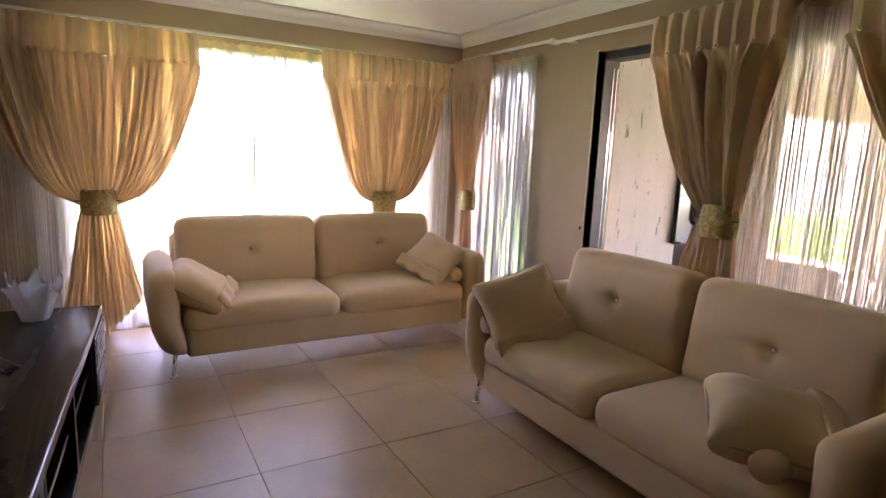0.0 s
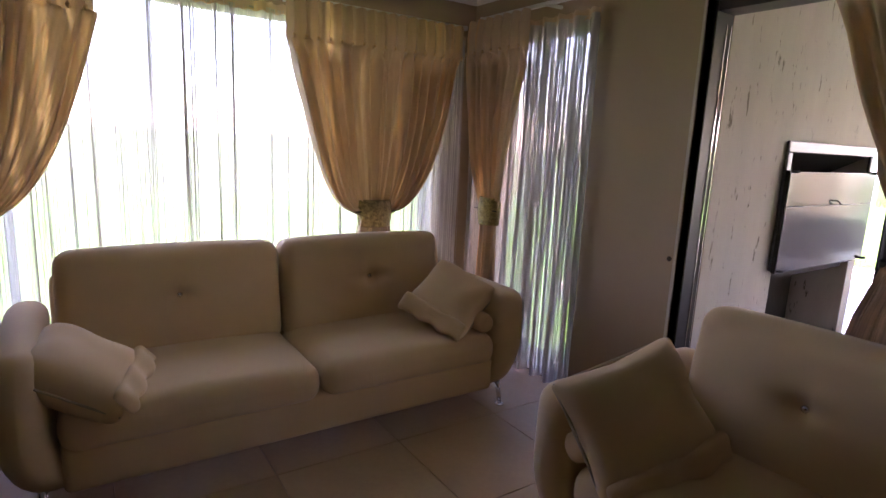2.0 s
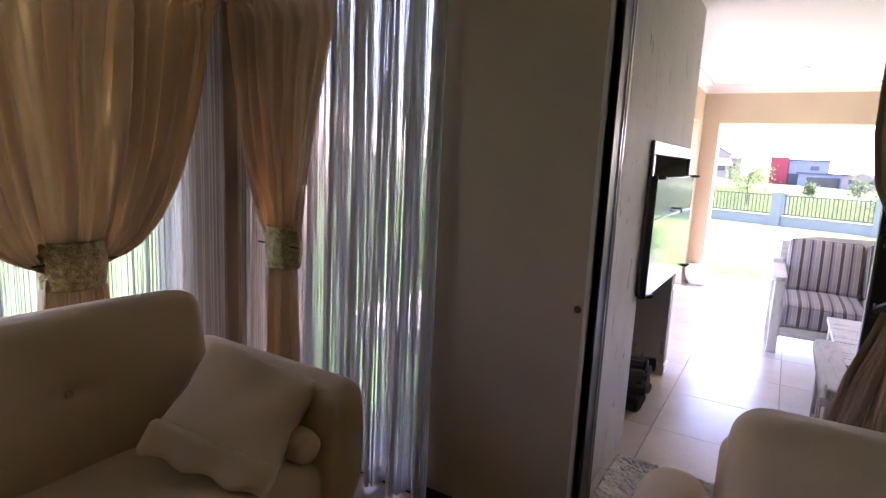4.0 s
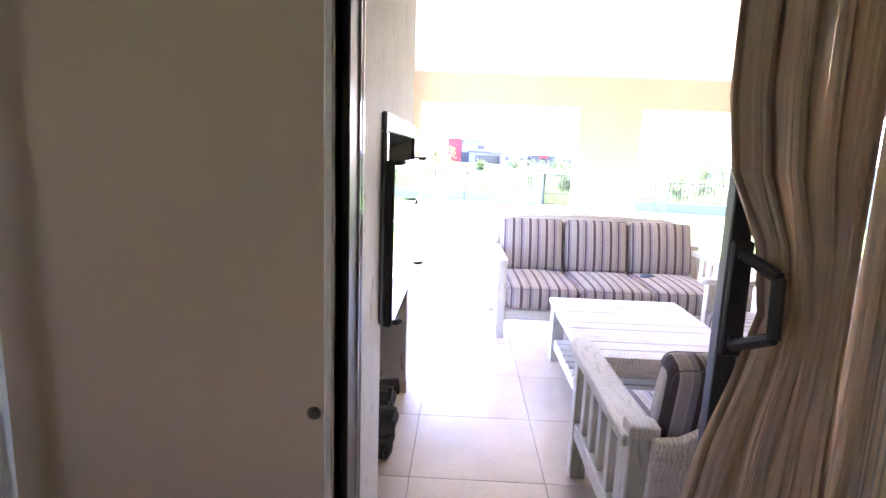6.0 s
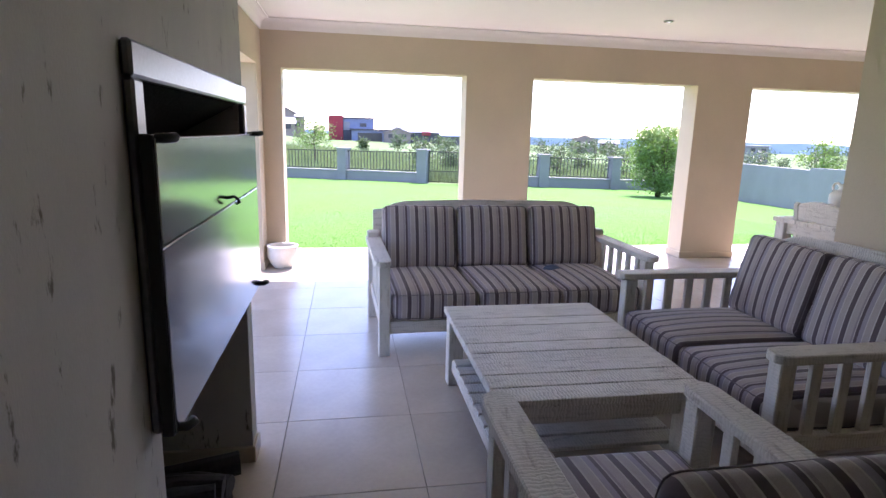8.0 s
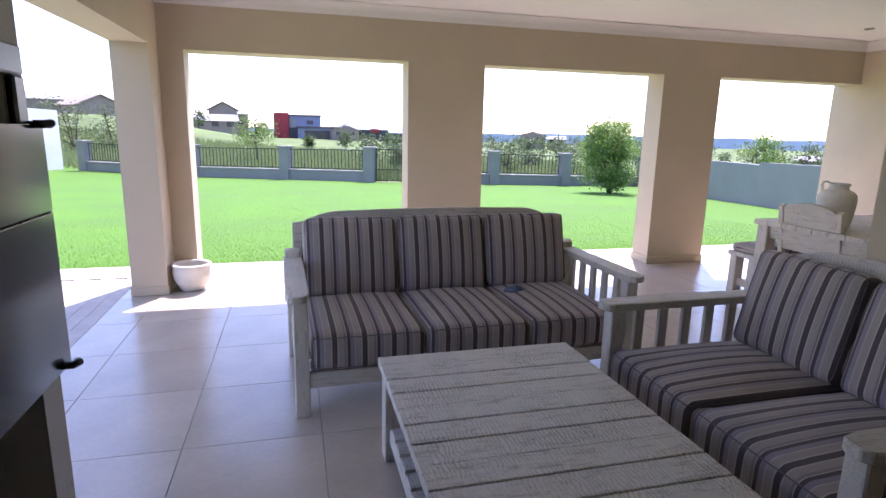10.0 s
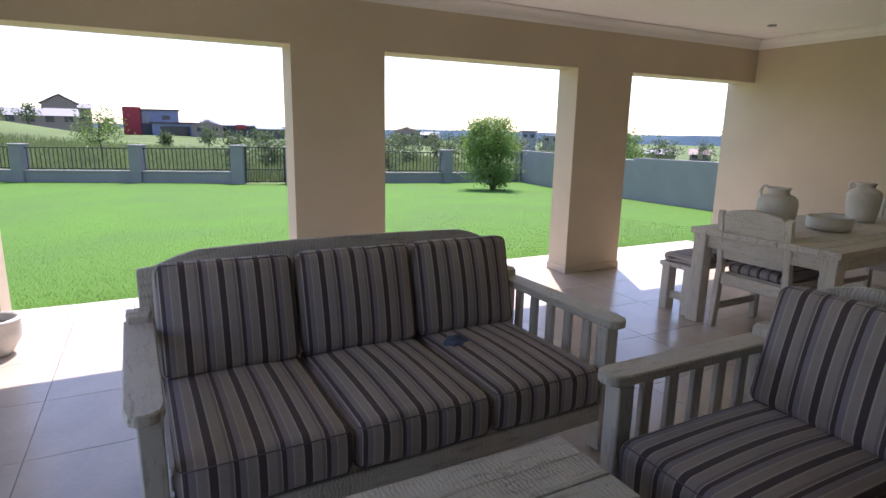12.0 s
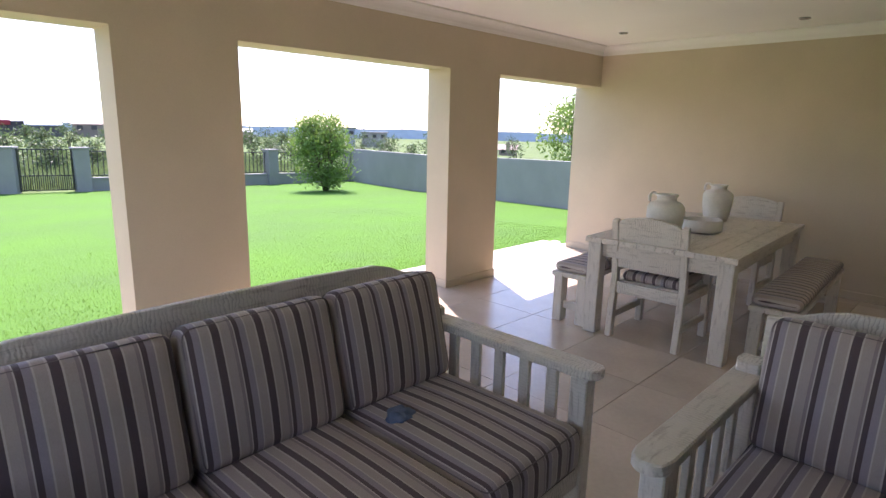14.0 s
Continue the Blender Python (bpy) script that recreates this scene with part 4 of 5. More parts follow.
def striped_cushion(name, th, w, d, h, m, label=""):
    def puff(v):
        v.z += 0.026 * (1 - (2 * v.x / w) ** 2) * (1 - (2 * v.y / d) ** 2) * (1 if v.z > 0 else -1)
        v.x += 0.006 * noise.noise(Vector((v.x * 7, v.y * 7, v.z * 7 + 3)))
        v.y += 0.006 * noise.noise(Vector((v.x * 6 + 9, v.y * 6, v.z * 6)))
        return v
    c = part(name, soft_box(w, d, h, 0.048, 7, puff), M_STRIPE, th, label, m, smooth=True)
    for s in (-1, 1):
        x, y, z = w / 2 - 0.012, d / 2 - 0.012, s * (h / 2 - 0.014)
        pts = []
        r = 0.03
        for cx, cy, a0 in ((x - r, y - r, 0), (-x + r, y - r, 90), (-x + r, -y + r, 180), (x - r, -y + r, 270)):
            pts += [(cx + r * math.cos(radians(a0 + q)), cy + r * math.sin(radians(a0 + q)), z) for q in (0, 30, 60, 90)]
        pts.append(pts[0])
        part("piping", tube(pts, 0.0024, 5), M_PIPE, c, "thin corded piping")
    return c




def patio_seat(n, name, label, m, group):
    """Rough-sawn white-washed seat for n people: local x along it, front towards -y."""
    th = thing(name, label, "sofa" if n > 1 else "armchair", m, group)
    inner = 0.566 * n
    hw = inner / 2
    for s in (-1, 1):
        ax = s * (hw + 0.055)
        out = [(ax - 0.055, 0.40), (ax - 0.055, -0.42), (ax - 0.045, -0.465), (ax - 0.02, -0.485), (ax + 0.02, -0.485), (ax + 0.045, -0.465), (ax + 0.055, -0.42), (ax + 0.055, 0.40)]
        part("arm", extrude_outline(out, 0.038, "xy", 0.585, 0.005), M_WW_Y, th)
        part("leg", box((ax - 0.035 - s * 0.012, -0.45, 0), (ax + 0.035 - s * 0.012, -0.38, 0.584), 0.005), M_WW_Z, th)
        part("leg", box((ax - 0.04, 0.34, 0), (ax + 0.04, 0.415, 0.66), 0.005), M_WW_Z, th)
        part("arm_rail", box((ax - 0.02, -0.375, 0.20), (ax + 0.02, 0.34, 0.27), 0.004), M_WW_Y, th)
        for i in range(5):
            y = -0.375 + (0.715) * (i + 0.75) / 5.5
            part("slat", box((ax - 0.012, y - 0.024, 0.27), (ax + 0.012, y + 0.024, 0.584), 0.003), M_WW_Z, th)
        part("arm_block", box((ax - 0.045, 0.36, 0.624), (ax + 0.045, 0.43, 0.665), 0.005), M_WW_X, th)
    part("front_rail", box((-hw - 0.014, -0.44, 0.145), (hw + 0.014, -0.405, 0.226), 0.004), M_WW_X, th)
    part("back_rail", box((-hw - 0.014, 0.36, 0.20), (hw + 0.014, 0.40, 0.29), 0.004), M_WW_X, th)
    for i in range(6):
        y = -0.36 + i * 0.135
        part("seat_slat", box((-hw, y, 0.203), (hw, y + 0.085, 0.222), 0.003), M_WW_X, th)
    top = 0.885 if n > 1 else 0.73
    sh = 0.16 if n > 1 else 0.12
    out = [(-hw - 0.05, 0.30), (hw + 0.05, 0.30), (hw + 0.05, top - 0.065), (hw - 0.02, top - 0.058), (hw - sh * 0.7, top - 0.02), (hw - sh * 1.2, top)]
    for i in range(1, 8):
        a = i / 8
        out.append(((hw - sh * 1.2) * (1 - 2 * a), top + 0.012 * math.sin(a * math.pi)))
    out += [(-hw + sh * 1.2, top), (-hw + sh * 0.7, top - 0.02), (-hw + 0.02, top - 0.058), (-hw - 0.05, top - 0.065)]
    part("back_board", extrude_outline(out, 0.034, "xz", -0.017, 0.004), M_WW_X, th, m=pose(0, 0.37, 0.0, -7, 0, 0) @ pose(0, 0.035, 0))
    for i in range(n):
        x = -hw + 0.566 * (i + 0.5)
        striped_cushion("seat_cushion", th, 0.563, 0.79, 0.18, Matrix.Translation((x, -0.068, 0.322)))
        striped_cushion("back_cushion", th, 0.556, 0.47, 0.125, Matrix.Translation((x, 0.305, 0.628)) @ pose(0, 0, 0, 76, 0, 0))
    return th


s3 = patio_seat(3, "patio_sofa", "white-washed timber three-seat patio sofa with striped cushions", pose(6.83, 1.02, 0, 0, 0, -88.6), "patio seats")
s4 = patio_seat(2, "patio_sofa", "white-washed timber two-seat patio sofa with striped cushions", pose(5.375, 0.07, 0, 0, 0, 180), "patio seats")
s5 = patio_seat(1, "patio_armchair", "white-washed timber patio armchair with striped cushions", pose(4.07, 1.345, 0, 0, 0, 90), "patio seats")

# coffee table: planks across, shelf below
ct = thing("coffee_table", "rough-sawn white-washed plank coffee table with lower shelf", "table", pose(5.415, 1.155, 0))
n = 10
TW, TD = 1.17, 0.87
for i in range(n):
    x = -TW / 2 + TW * i / n
    dz = 0.0015 * ((i * 7) % 3)
    part("plank", box((x + 0.0018, -TD / 2, 0.405), (x + TW / n - 0.0018, TD / 2, 0.438 + dz), 0.003), M_WW_TABLE, ct)
for sx in (-1, 1):
    for sy in (-1, 1):
        part("leg", box((sx * (TW / 2 - 0.10), sy * (TD / 2 - 0.10), 0), (sx * (TW / 2 - 0.015), sy * (TD / 2 - 0.015), 0.405), 0.005), M_WW_Z, ct)
    part("apron", box((sx * (TW / 2 - 0.07), -TD / 2 + 0.10, 0.325), (sx * (TW / 2 - 0.04), TD / 2 - 0.10, 0.4045), 0.003), M_WW_Y, ct)
for sy in (-1, 1):
    part("apron", box((-TW / 2 + 0.10, sy * (TD / 2 - 0.07), 0.325), (TW / 2 - 0.10, sy * (TD / 2 - 0.04), 0.4045), 0.003), M_WW_X, ct)
    part("stretcher", box((-TW / 2 + 0.10, sy * (TD / 2 - 0.075), 0.09), (TW / 2 - 0.10, sy * (TD / 2 - 0.035), 0.15), 0.003), M_WW_X, ct)
for i in range(9):
    x = -TW / 2 + 0.11 + (TW - 0.22) * i / 9
    part("shelf_slat", box((x, -TD / 2 + 0.036, 0.151), (x + 0.088, TD / 2 - 0.036, 0.169), 0.002), M_WW_Y, ct)

# dining table, benches, chairs
dt = thing("dining_table", "white-washed rough timber dining table on square legs", "table", pose(7.075, -2.74, 0, 0, 0, 2.5))
DW, DL, DH = 1.04, 1.96, 0.725
for i in range(8):
    x = -DW / 2 + DW * i / 8
    part("plank", box((x + 0.0015, -DL / 2, DH - 0.04), (x + DW / 8 - 0.0015, DL / 2, DH), 0.003), M_WW_Y, dt)
for sx in (-1, 1):
    for sy in (-1, 1):
        part("leg", box((sx * (DW / 2 - 0.12), sy * (DL / 2 - 0.12), 0), (sx * (DW / 2 - 0.02), sy * (DL / 2 - 0.02), DH - 0.04), 0.006), M_WW_Z, dt)
    part("apron", box((sx * (DW / 2 - 0.08), -DL / 2 + 0.12, DH - 0.14), (sx * (DW / 2 - 0.05), DL / 2 - 0.12, DH - 0.041), 0.003), M_WW_Y, dt)
for sy in (-1, 1):
    part("apron", box((-DW / 2 + 0.12, sy * (DL / 2 - 0.08), DH - 0.14), (DW / 2 - 0.12, sy * (DL / 2 - 0.05), DH - 0.041), 0.003), M_WW_X, dt)


def bench(m, label):
    th = thing("bench", label, "bench", m, "dining benches")
    L, W, H = 1.70, 0.30, 0.40
    for i in range(3):
        x = -W / 2 + W * i / 3
        part("plank", box((x + 0.001, -L / 2, H - 0.035), (x + W / 3 - 0.001, L / 2, H), 0.003), M_WW_Y, th)
    for sy in (-1, 1):
        for sx in (-1, 1):
            part("leg", box((sx * (W / 2 - 0.085), sy * (L / 2 - 0.11), 0), (sx * (W / 2 - 0.01), sy * (L / 2 - 0.02), H - 0.035), 0.005), M_WW_Z, th)
        part("stretcher", box((-W / 2 + 0.085, sy * (L / 2 - 0.08), 0.10), (W / 2 - 0.085, sy * (L / 2 - 0.05), 0.16), 0.003), M_WW_X, th)
    c = striped_cushion("cushion", th, L - 0.04, W - 0.01, 0.07, Matrix.Translation((0, 0, H + 0.036)) @ pose(0, 0, 0, 0, 0, 90), "striped bench cushion")
    return th


b1 = bench(pose(7.715, -2.64, 0, 0, 0, 1.0), "white-washed timber bench with striped cushion beside the table")
copy_thing(b1, pose(6.37, -2.84, 0, 0, 0, 2.5))


def dining_chair(m, label):
    """Local: front towards -y."""
    th = thing("dining_chair", label, "chair", m, "dining chairs")
    for s in (-1, 1):
        part("rear_leg", extrude_outline([(0.245, 0.0), (0.30, 0.0), (0.265, 0.46), (0.32, 0.86), (0.285, 0.88), (0.215, 0.46)], 0.045, "yz", s * 0.245 - 0.0225, 0.004), M_WW_Z, th)
        part("front_leg", box((s * 0.245 - 0.024, -0.25, 0), (s * 0.245 + 0.024, -0.20, 0.60), 0.004), M_WW_Z, th)
        part("arm", box((s * 0.25 - 0.04, -0.28, 0.60), (s * 0.25 + 0.04, 0.24, 0.63), 0.005), M_WW_Y, th)
        part("side_rail", box((s * 0.245 - 0.015, -0.20, 0.33), (s * 0.245 + 0.015, 0.225, 0.40), 0.003), M_WW_Y, th)
        part("stretcher", box((s * 0.245 - 0.013, -0.20, 0.13), (s * 0.245 + 0.013, 0.24, 0.18), 0.003), M_WW_Y, th)
    part("front_rail", box((-0.22, -0.24, 0.33), (0.22, -0.21, 0.40), 0.003), M_WW_X, th)
    part("rear_rail", box((-0.22, 0.235, 0.33), (0.22, 0.265, 0.415), 0.003), M_WW_X, th)
    for i in range(4):
        part("seat_slat", box((-0.22, -0.235 + i * 0.116, 0.401), (0.22, -0.13 + i * 0.116, 0.42), 0.002), M_WW_X, th)
    out = [(-0.222, 0.53), (0.222, 0.53), (0.222, 0.86), (0.19, 0.885), (0.10, 0.905), (0, 0.915), (-0.10, 0.905), (-0.19, 0.885), (-0.222, 0.86)]
    part("back_board", extrude_outline(out, 0.03, "xz", -0.015, 0.004), M_WW_X, th, m=pose(0, 0.185, 0, -7.5, 0, 0) @ pose(0, 0, 0))
    striped_cushion("cushion", th, 0.43, 0.44, 0.06, Matrix.Translation((0, -0.005, 0.452)), "striped seat cushion")
    return th


c1 = dining_chair(pose(7.10, -2.09, 0, 0, 0, 1), "white-washed timber armchair pushed to the table end")
copy_thing(c1, pose(7.10, -3.66, 0, 0, 0, 180))


def jar(m, label, k):
    th = thing("jar", label, "jar", m, "clay jars")
    prof = [(0.0, 0.0), (0.088, 0.0), (0.098, 0.008), (0.108, 0.06), (0.117, 0.13), (0.122, 0.19), (0.121, 0.222), (0.112, 0.246), (0.092, 0.262), (0.070, 0.270), (0.063, 0.278), (0.062, 0.296), (0.071, 0.303), (0.072, 0.313), (0.065, 0.317), (0.053, 0.315), (0.049, 0.28), (0.0, 0.275)]
    part("body", lathe([(q * k, z * k) for q, z in prof], 40), M_CLAY, th, smooth=True)
    pts = [(0.060 * k, 0, 0.305 * k), (0.080 * k, 0, 0.322 * k), (0.102 * k, 0, 0.318 * k), (0.112 * k, 0, 0.296 * k), (0.108 * k, 0, 0.270 * k), (0.098 * k, 0, 0.250 * k)]
    part("handle", tube(pts, 0.0105 * k, 9), M_CLAY, th, "one loop handle", smooth=True)
    return th


jar(pose(7.10, -2.03, DH + 0.001, 0, 0, 20), "white clay jar with one loop handle on the table", 1.04)
jar(pose(7.20, -3.33, DH + 0.001, 0, 0, 15), "white clay jar with one loop handle beside the bowl", 1.0)
solid("bowl", lathe([(0, 0), (0.10, 0.0), (0.145, 0.015), (0.15, 0.05), (0.15, 0.10), (0.143, 0.105), (0.137, 0.10), (0.135, 0.03), (0.0, 0.02)], 40), M_CLAY, "wide shallow white clay bowl on the table", "bowl", pose(7.05, -2.60, DH + 0.001), smooth=True)
pot = thing("plant_pot", "round off-white glazed pot standing by the corner pillar", "pot", pose(8.83, 2.78, 0))
part("body", lathe([(0, 0), (0.085, 0), (0.10, 0.02), (0.145, 0.10), (0.155, 0.16), (0.148, 0.20), (0.158, 0.215), (0.158, 0.23), (0.14, 0.235), (0.132, 0.215), (0.13, 0.17), (0, 0.16)], 36), M_CLAY, pot, smooth=True)
part("soil", lathe([(0, 0.172), (0.07, 0.178), (0.131, 0.172)], 24), M_SOOT, pot, "dry dark soil", smooth=True)

# built-in braai: steel frame, black side boxes, folding steel doors
br = thing("fireplace_insert", "built-in steel barbecue fireplace with folded-down doors", "fireplace", pose(0, BRY, 0))
X0, X1 = 4.13, 5.335
M_STEEL_D = surface("dark_steel_frame", (0.20, 0.205, 0.22), 0.35, 0.25, 3, 90, 0.1, 0.001, metal=0.9)
part("frame_rail", box((X0, -0.022, 1.487), (X1, -0.001, 1.555), 0.006), M_STEEL_D, br)
part("frame_stile", box((X0, -0.022, 0.775), (X0 + 0.055, -0.001, 1.487), 0.006), M_STEEL_D, br)
part("frame_stile", box((X1 - 0.055, -0.022, 0.775), (X1, -0.001, 1.487), 0.006), M_STEEL_D, br)
part("frame_rail", box((X0 + 0.055, -0.022, 0.755), (X1 - 0.055, -0.001, 0.79), 0.004), M_IRON, br)
hood = bmesh.new()
vs = [hood.verts.new(p) for p in ((X0 + 0.055, 0.0, 1.487), (X1 - 0.055, 0.0, 1.487), (X1 - 0.075, 0.34, 1.30), (X0 + 0.075, 0.34, 1.30))]
hood.faces.new(vs)
bmesh.ops.solidify(hood, geom=list(hood.faces), thickness=0.008)
part("hood", hood, M_SOOT, br, "sooty sloping smoke hood")
for x in (X0 - 0.002, X1 - 0.024):
    part("side_box", box((x, -0.046, 0.77), (x + 0.022, -0.0225, 1.385), 0.002), M_IRON, br, "black side channel")
up = part("upper_door", box((X0, -0.052, 1.172), (X1 - 0.012, -0.0465, 1.378), 0.002), M_STEEL, br, "brushed steel door leaf")
lo = part("lower_door", box((X0, -0.052, 0.775), (X1 - 0.012, -0.0465, 1.168), 0.002), M_STEEL, br, "brushed steel door leaf")
part("hook", tube([(4.74, -0.050, 1.195), (4.74, -0.072, 1.20), (4.75, -0.082, 1.19), (4.765, -0.082, 1.18), (4.772, -0.072, 1.175)], 0.005, 8), M_IRON, up, "black hook handle", smooth=True)
for x in (X0 + 0.004, X1 - 0.06):
    for z in (1.378, 0.785):
        part("knob", tube([(x + 0.01, -0.048, z), (x + 0.01, -0.068, z), (x + 0.024, -0.078, z + 0.002), (x + 0.036, -0.070, z)], 0.010, 10), M_IRON, br, "rounded black catch", smooth=True)

# dark firewood heaped in the store
rnd = random.Random(5)
wood = thing("firewood_heap", "dark charred logs heaped in the fireplace wood store", "firewood", pose(4.75, 2.70, 0))
for i in range(16):
    lay = i // 6
    L = rnd.uniform(0.22, 0.34)
    x, z = -0.24 + (i % 6) * 0.095 + 0.04 * (lay % 2), 0.045 + lay * 0.082
    ang = rnd.uniform(-28, 28)
    bm = tube([(0, -L / 2, 0), (rnd.uniform(-0.012, 0.012), 0, 0.006), (0, L / 2, 0)], rnd.uniform(0.036, 0.046), 9)
    for v in bm.verts:
        v.co += Vector((noise.noise(v.co * 30 + Vector((i, 0, 0))), 0, noise.noise(v.co * 30 + Vector((0, i, 5))))) * 0.009
    part("log", bm, M_SOOT, wood, m=pose(x, -0.02, z, rnd.uniform(-4, 4), 0, ang))

# shaggy cream mat at the door
bm = bmesh.new()
nx, ny = 42, 44
g = [[bm.verts.new((-0.26 + 0.52 * i / nx + 0.004 * rnd.uniform(-1, 1), -0.29 + 0.58 * j / ny + 0.004 * rnd.uniform(-1, 1), 0.004 if i in (0, nx) or j in (0, ny) else 0.016 + 0.010 * rnd.random())) for j in range(ny + 1)] for i in range(nx + 1)]
for i in range(nx):
    for j in range(ny):
        bm.faces.new((g[i][j], g[i + 1][j], g[i + 1][j + 1], g[i][j + 1]))
M_MAT = surface("shaggy_cream_pile", (0.62, 0.57, 0.49), 0.95, 0.25, 12, 150, 0.8, 0.01)
solid("door_mat", bm, M_MAT, "shaggy cream mat on the patio tiles at the door", "mat", pose(3.69, 2.21, 0.0))

# crumpled blue cloth on the sofa
bm = bmesh.new()
bmesh.ops.create_icosphere(bm, subdivisions=4, radius=0.05)
for v in bm.verts:
    q = noise.noise(v.co * 26) + 0.5 * noise.noise(v.co * 60)
    v.co = v.co * (1 + 0.45 * q)
    v.co.z = abs(v.co.z) * 0.55
M_BLUE = surface("blue_cotton", (0.10, 0.14, 0.22), 0.9, 0.2, 20, 300, 0.3, 0.001)
solid("crumpled_cloth", bm, M_BLUE, "small crumpled blue cloth lying on the sofa seat", "cloth", pose(6.90, 0.62, 0.418, 0, 0, 25), smooth=True)


def downlight(m):
    th = thing("ceiling_light", "small recessed round ceiling downlight, switched off", "light", m, "downlights")
    part("trim_ring", lathe([(0.030, 0.0), (0.042, 0.0), (0.046, -0.004), (0.044, -0.009), (0.034, -0.011), (0.030, -0.004)], 24), M_STEEL, th, smooth=True)
    part("lens", lathe([(0, -0.002), (0.030, -0.002), (0.030, 0.0), (0, 0.0)], 20), M_SOOT, th, "dark unlit lens")
    return th


d1 = downlight(pose(7.84, 1.95, PZ))
for x, y in ((7.99, -0.76), (8.36, -3.57), (6.84, -3.79)):
    copy_thing(d1, pose(x, y, PZ))

# ---- outside ----
def ground_z(x, y):
    """Lawn falls gently away from the patio; wild land rolls beyond the fence."""
    d = max(0.0, x - 9.9)
    s = min(max(0.0, -y), 20) if x > 9.6 else 0.0
    if x < 31:
        return -0.045 - 0.041 * d - 0.02 * s * min(1.0, d / 10)
    far = x - 31
    z = -0.045 - 0.041 * 21.1 - 0.02 * s - 0.010 * min(far, 60) - 0.008 * max(0, far - 260)
    z += 3.9 * math.exp(-(((x - 78) / 24) ** 2 + ((y - 27) / 20) ** 2))
    z -= min(38.0, 0.035 * max(0.0, -y - 24)) * min(1.0, far / 30)
    return max(z, -44.0)


gx = [-400, -150, -60, -20, -4, 2, 6, 9.38, 9.9, 10.5, 12, 14, 17, 20, 23, 25, 27, 29, 31, 34, 38, 44, 50, 57, 65, 72, 80, 88, 100, 120, 150, 200, 280, 400, 700, 1200, 2500]
gy = [-2500, -900, -400, -200, -120, -80, -60, -45, -35, -26, -20, -16, -12, -9, -6, -3, 0, 3, 6, 9, 12, 15, 19, 24, 30, 38, 50, 70, 110, 200, 400, 900, 2500]


def fence_x(y):
    """Fence line, x for a given y."""
    return 27.0 if y < -1 else 27.0 + 0.60 * (y + 1)


gb = bmesh.new()
gv = [[gb.verts.new((x, y, ground_z(x, y) - (0.25 if x <= 9.38 and -5 < y < 3.4 else 0))) for y in gy] for x in gx]
for i in range(len(gx) - 1):
    for j in range(len(gy) - 1):
        fc = gb.faces.new((gv[i][j], gv[i + 1][j], gv[i + 1][j + 1], gv[i][j + 1]))
        cx, cy = (gx[i] + gx[i + 1]) / 2, (gy[j] + gy[j + 1]) / 2
        fc.material_index = 0 if (cx < fence_x(cy) + 0.5 and -17 < cy < 16) else 1
ground = solid("ground", gb, M_LAWN, "mown green lawn with wild grass beyond the fence", "ground", kind="structure", smooth=True)
ground.data.materials.append(M_VELD)


def leaf_mat(name, base, through_colour):
    m, nt, b, out = tree_of(name)
    geo = nt.nodes.new("ShaderNodeNewGeometry")
    col = ramp(nt, geo.outputs["Random Per Island"], [(0, tuple(c * 0.55 for c in base)), (0.6, base), (1, tuple(min(1, c * 1.5) for c in base))])
    nt.links.new(col, b.inputs["Base Color"])
    b.inputs["Roughness"].default_value = 0.55
    tr = nt.nodes.new("ShaderNodeBsdfTranslucent")
    tr.inputs["Color"].default_value = (*through_colour, 1)
    mx = nt.nodes.new("ShaderNodeMixShader")
    mx.inputs[0].default_value = 0.3
    nt.links.new(b.outputs[0], mx.inputs[1])
    nt.links.new(tr.outputs[0], mx.inputs[2])
    nt.links.new(mx.outputs[0], out.inputs["Surface"])
    return m


M_LEAF = leaf_mat("green_leaf", (0.105, 0.19, 0.040), (0.24, 0.38, 0.07))
M_LEAF_GREY = leaf_mat("grey_green_leaf", (0.075, 0.115, 0.050), (0.14, 0.20, 0.07))
M_BLADE = leaf_mat("grass_blade", (0.097, 0.21, 0.032), (0.20, 0.36, 0.06))
M_DRYBLADE = leaf_mat("wild_grass_blade", (0.15, 0.20, 0.075), (0.22, 0.28, 0.10))


def leaves_mesh(name, spots, size, seed, long=2.2, droop=0.0):
    """Many small pointed leaves at the given spots."""
    rnd = random.Random(seed)
    vs, fs = [], []
    for p in spots:
        d = Vector((rnd.gauss(0, 1), rnd.gauss(0, 1), rnd.gauss(0, 0.7) - droop)).normalized()
        w = d.cross(Vector((rnd.gauss(0, 1), rnd.gauss(0, 1), rnd.gauss(0, 1)))).normalized()
        s = size * rnd.uniform(0.6, 1.3)
        b = len(vs)
        a = Vector(p)
        vs += [a, a + d * s * 0.5 + w * s / long * 0.5, a + d * s, a + d * s * 0.5 - w * s / long * 0.5]
        fs.append((b, b + 1, b + 2, b + 3))
    me = bpy.data.meshes.new(name)
    me.from_pydata([tuple(v) for v in vs], [], fs)
    return me


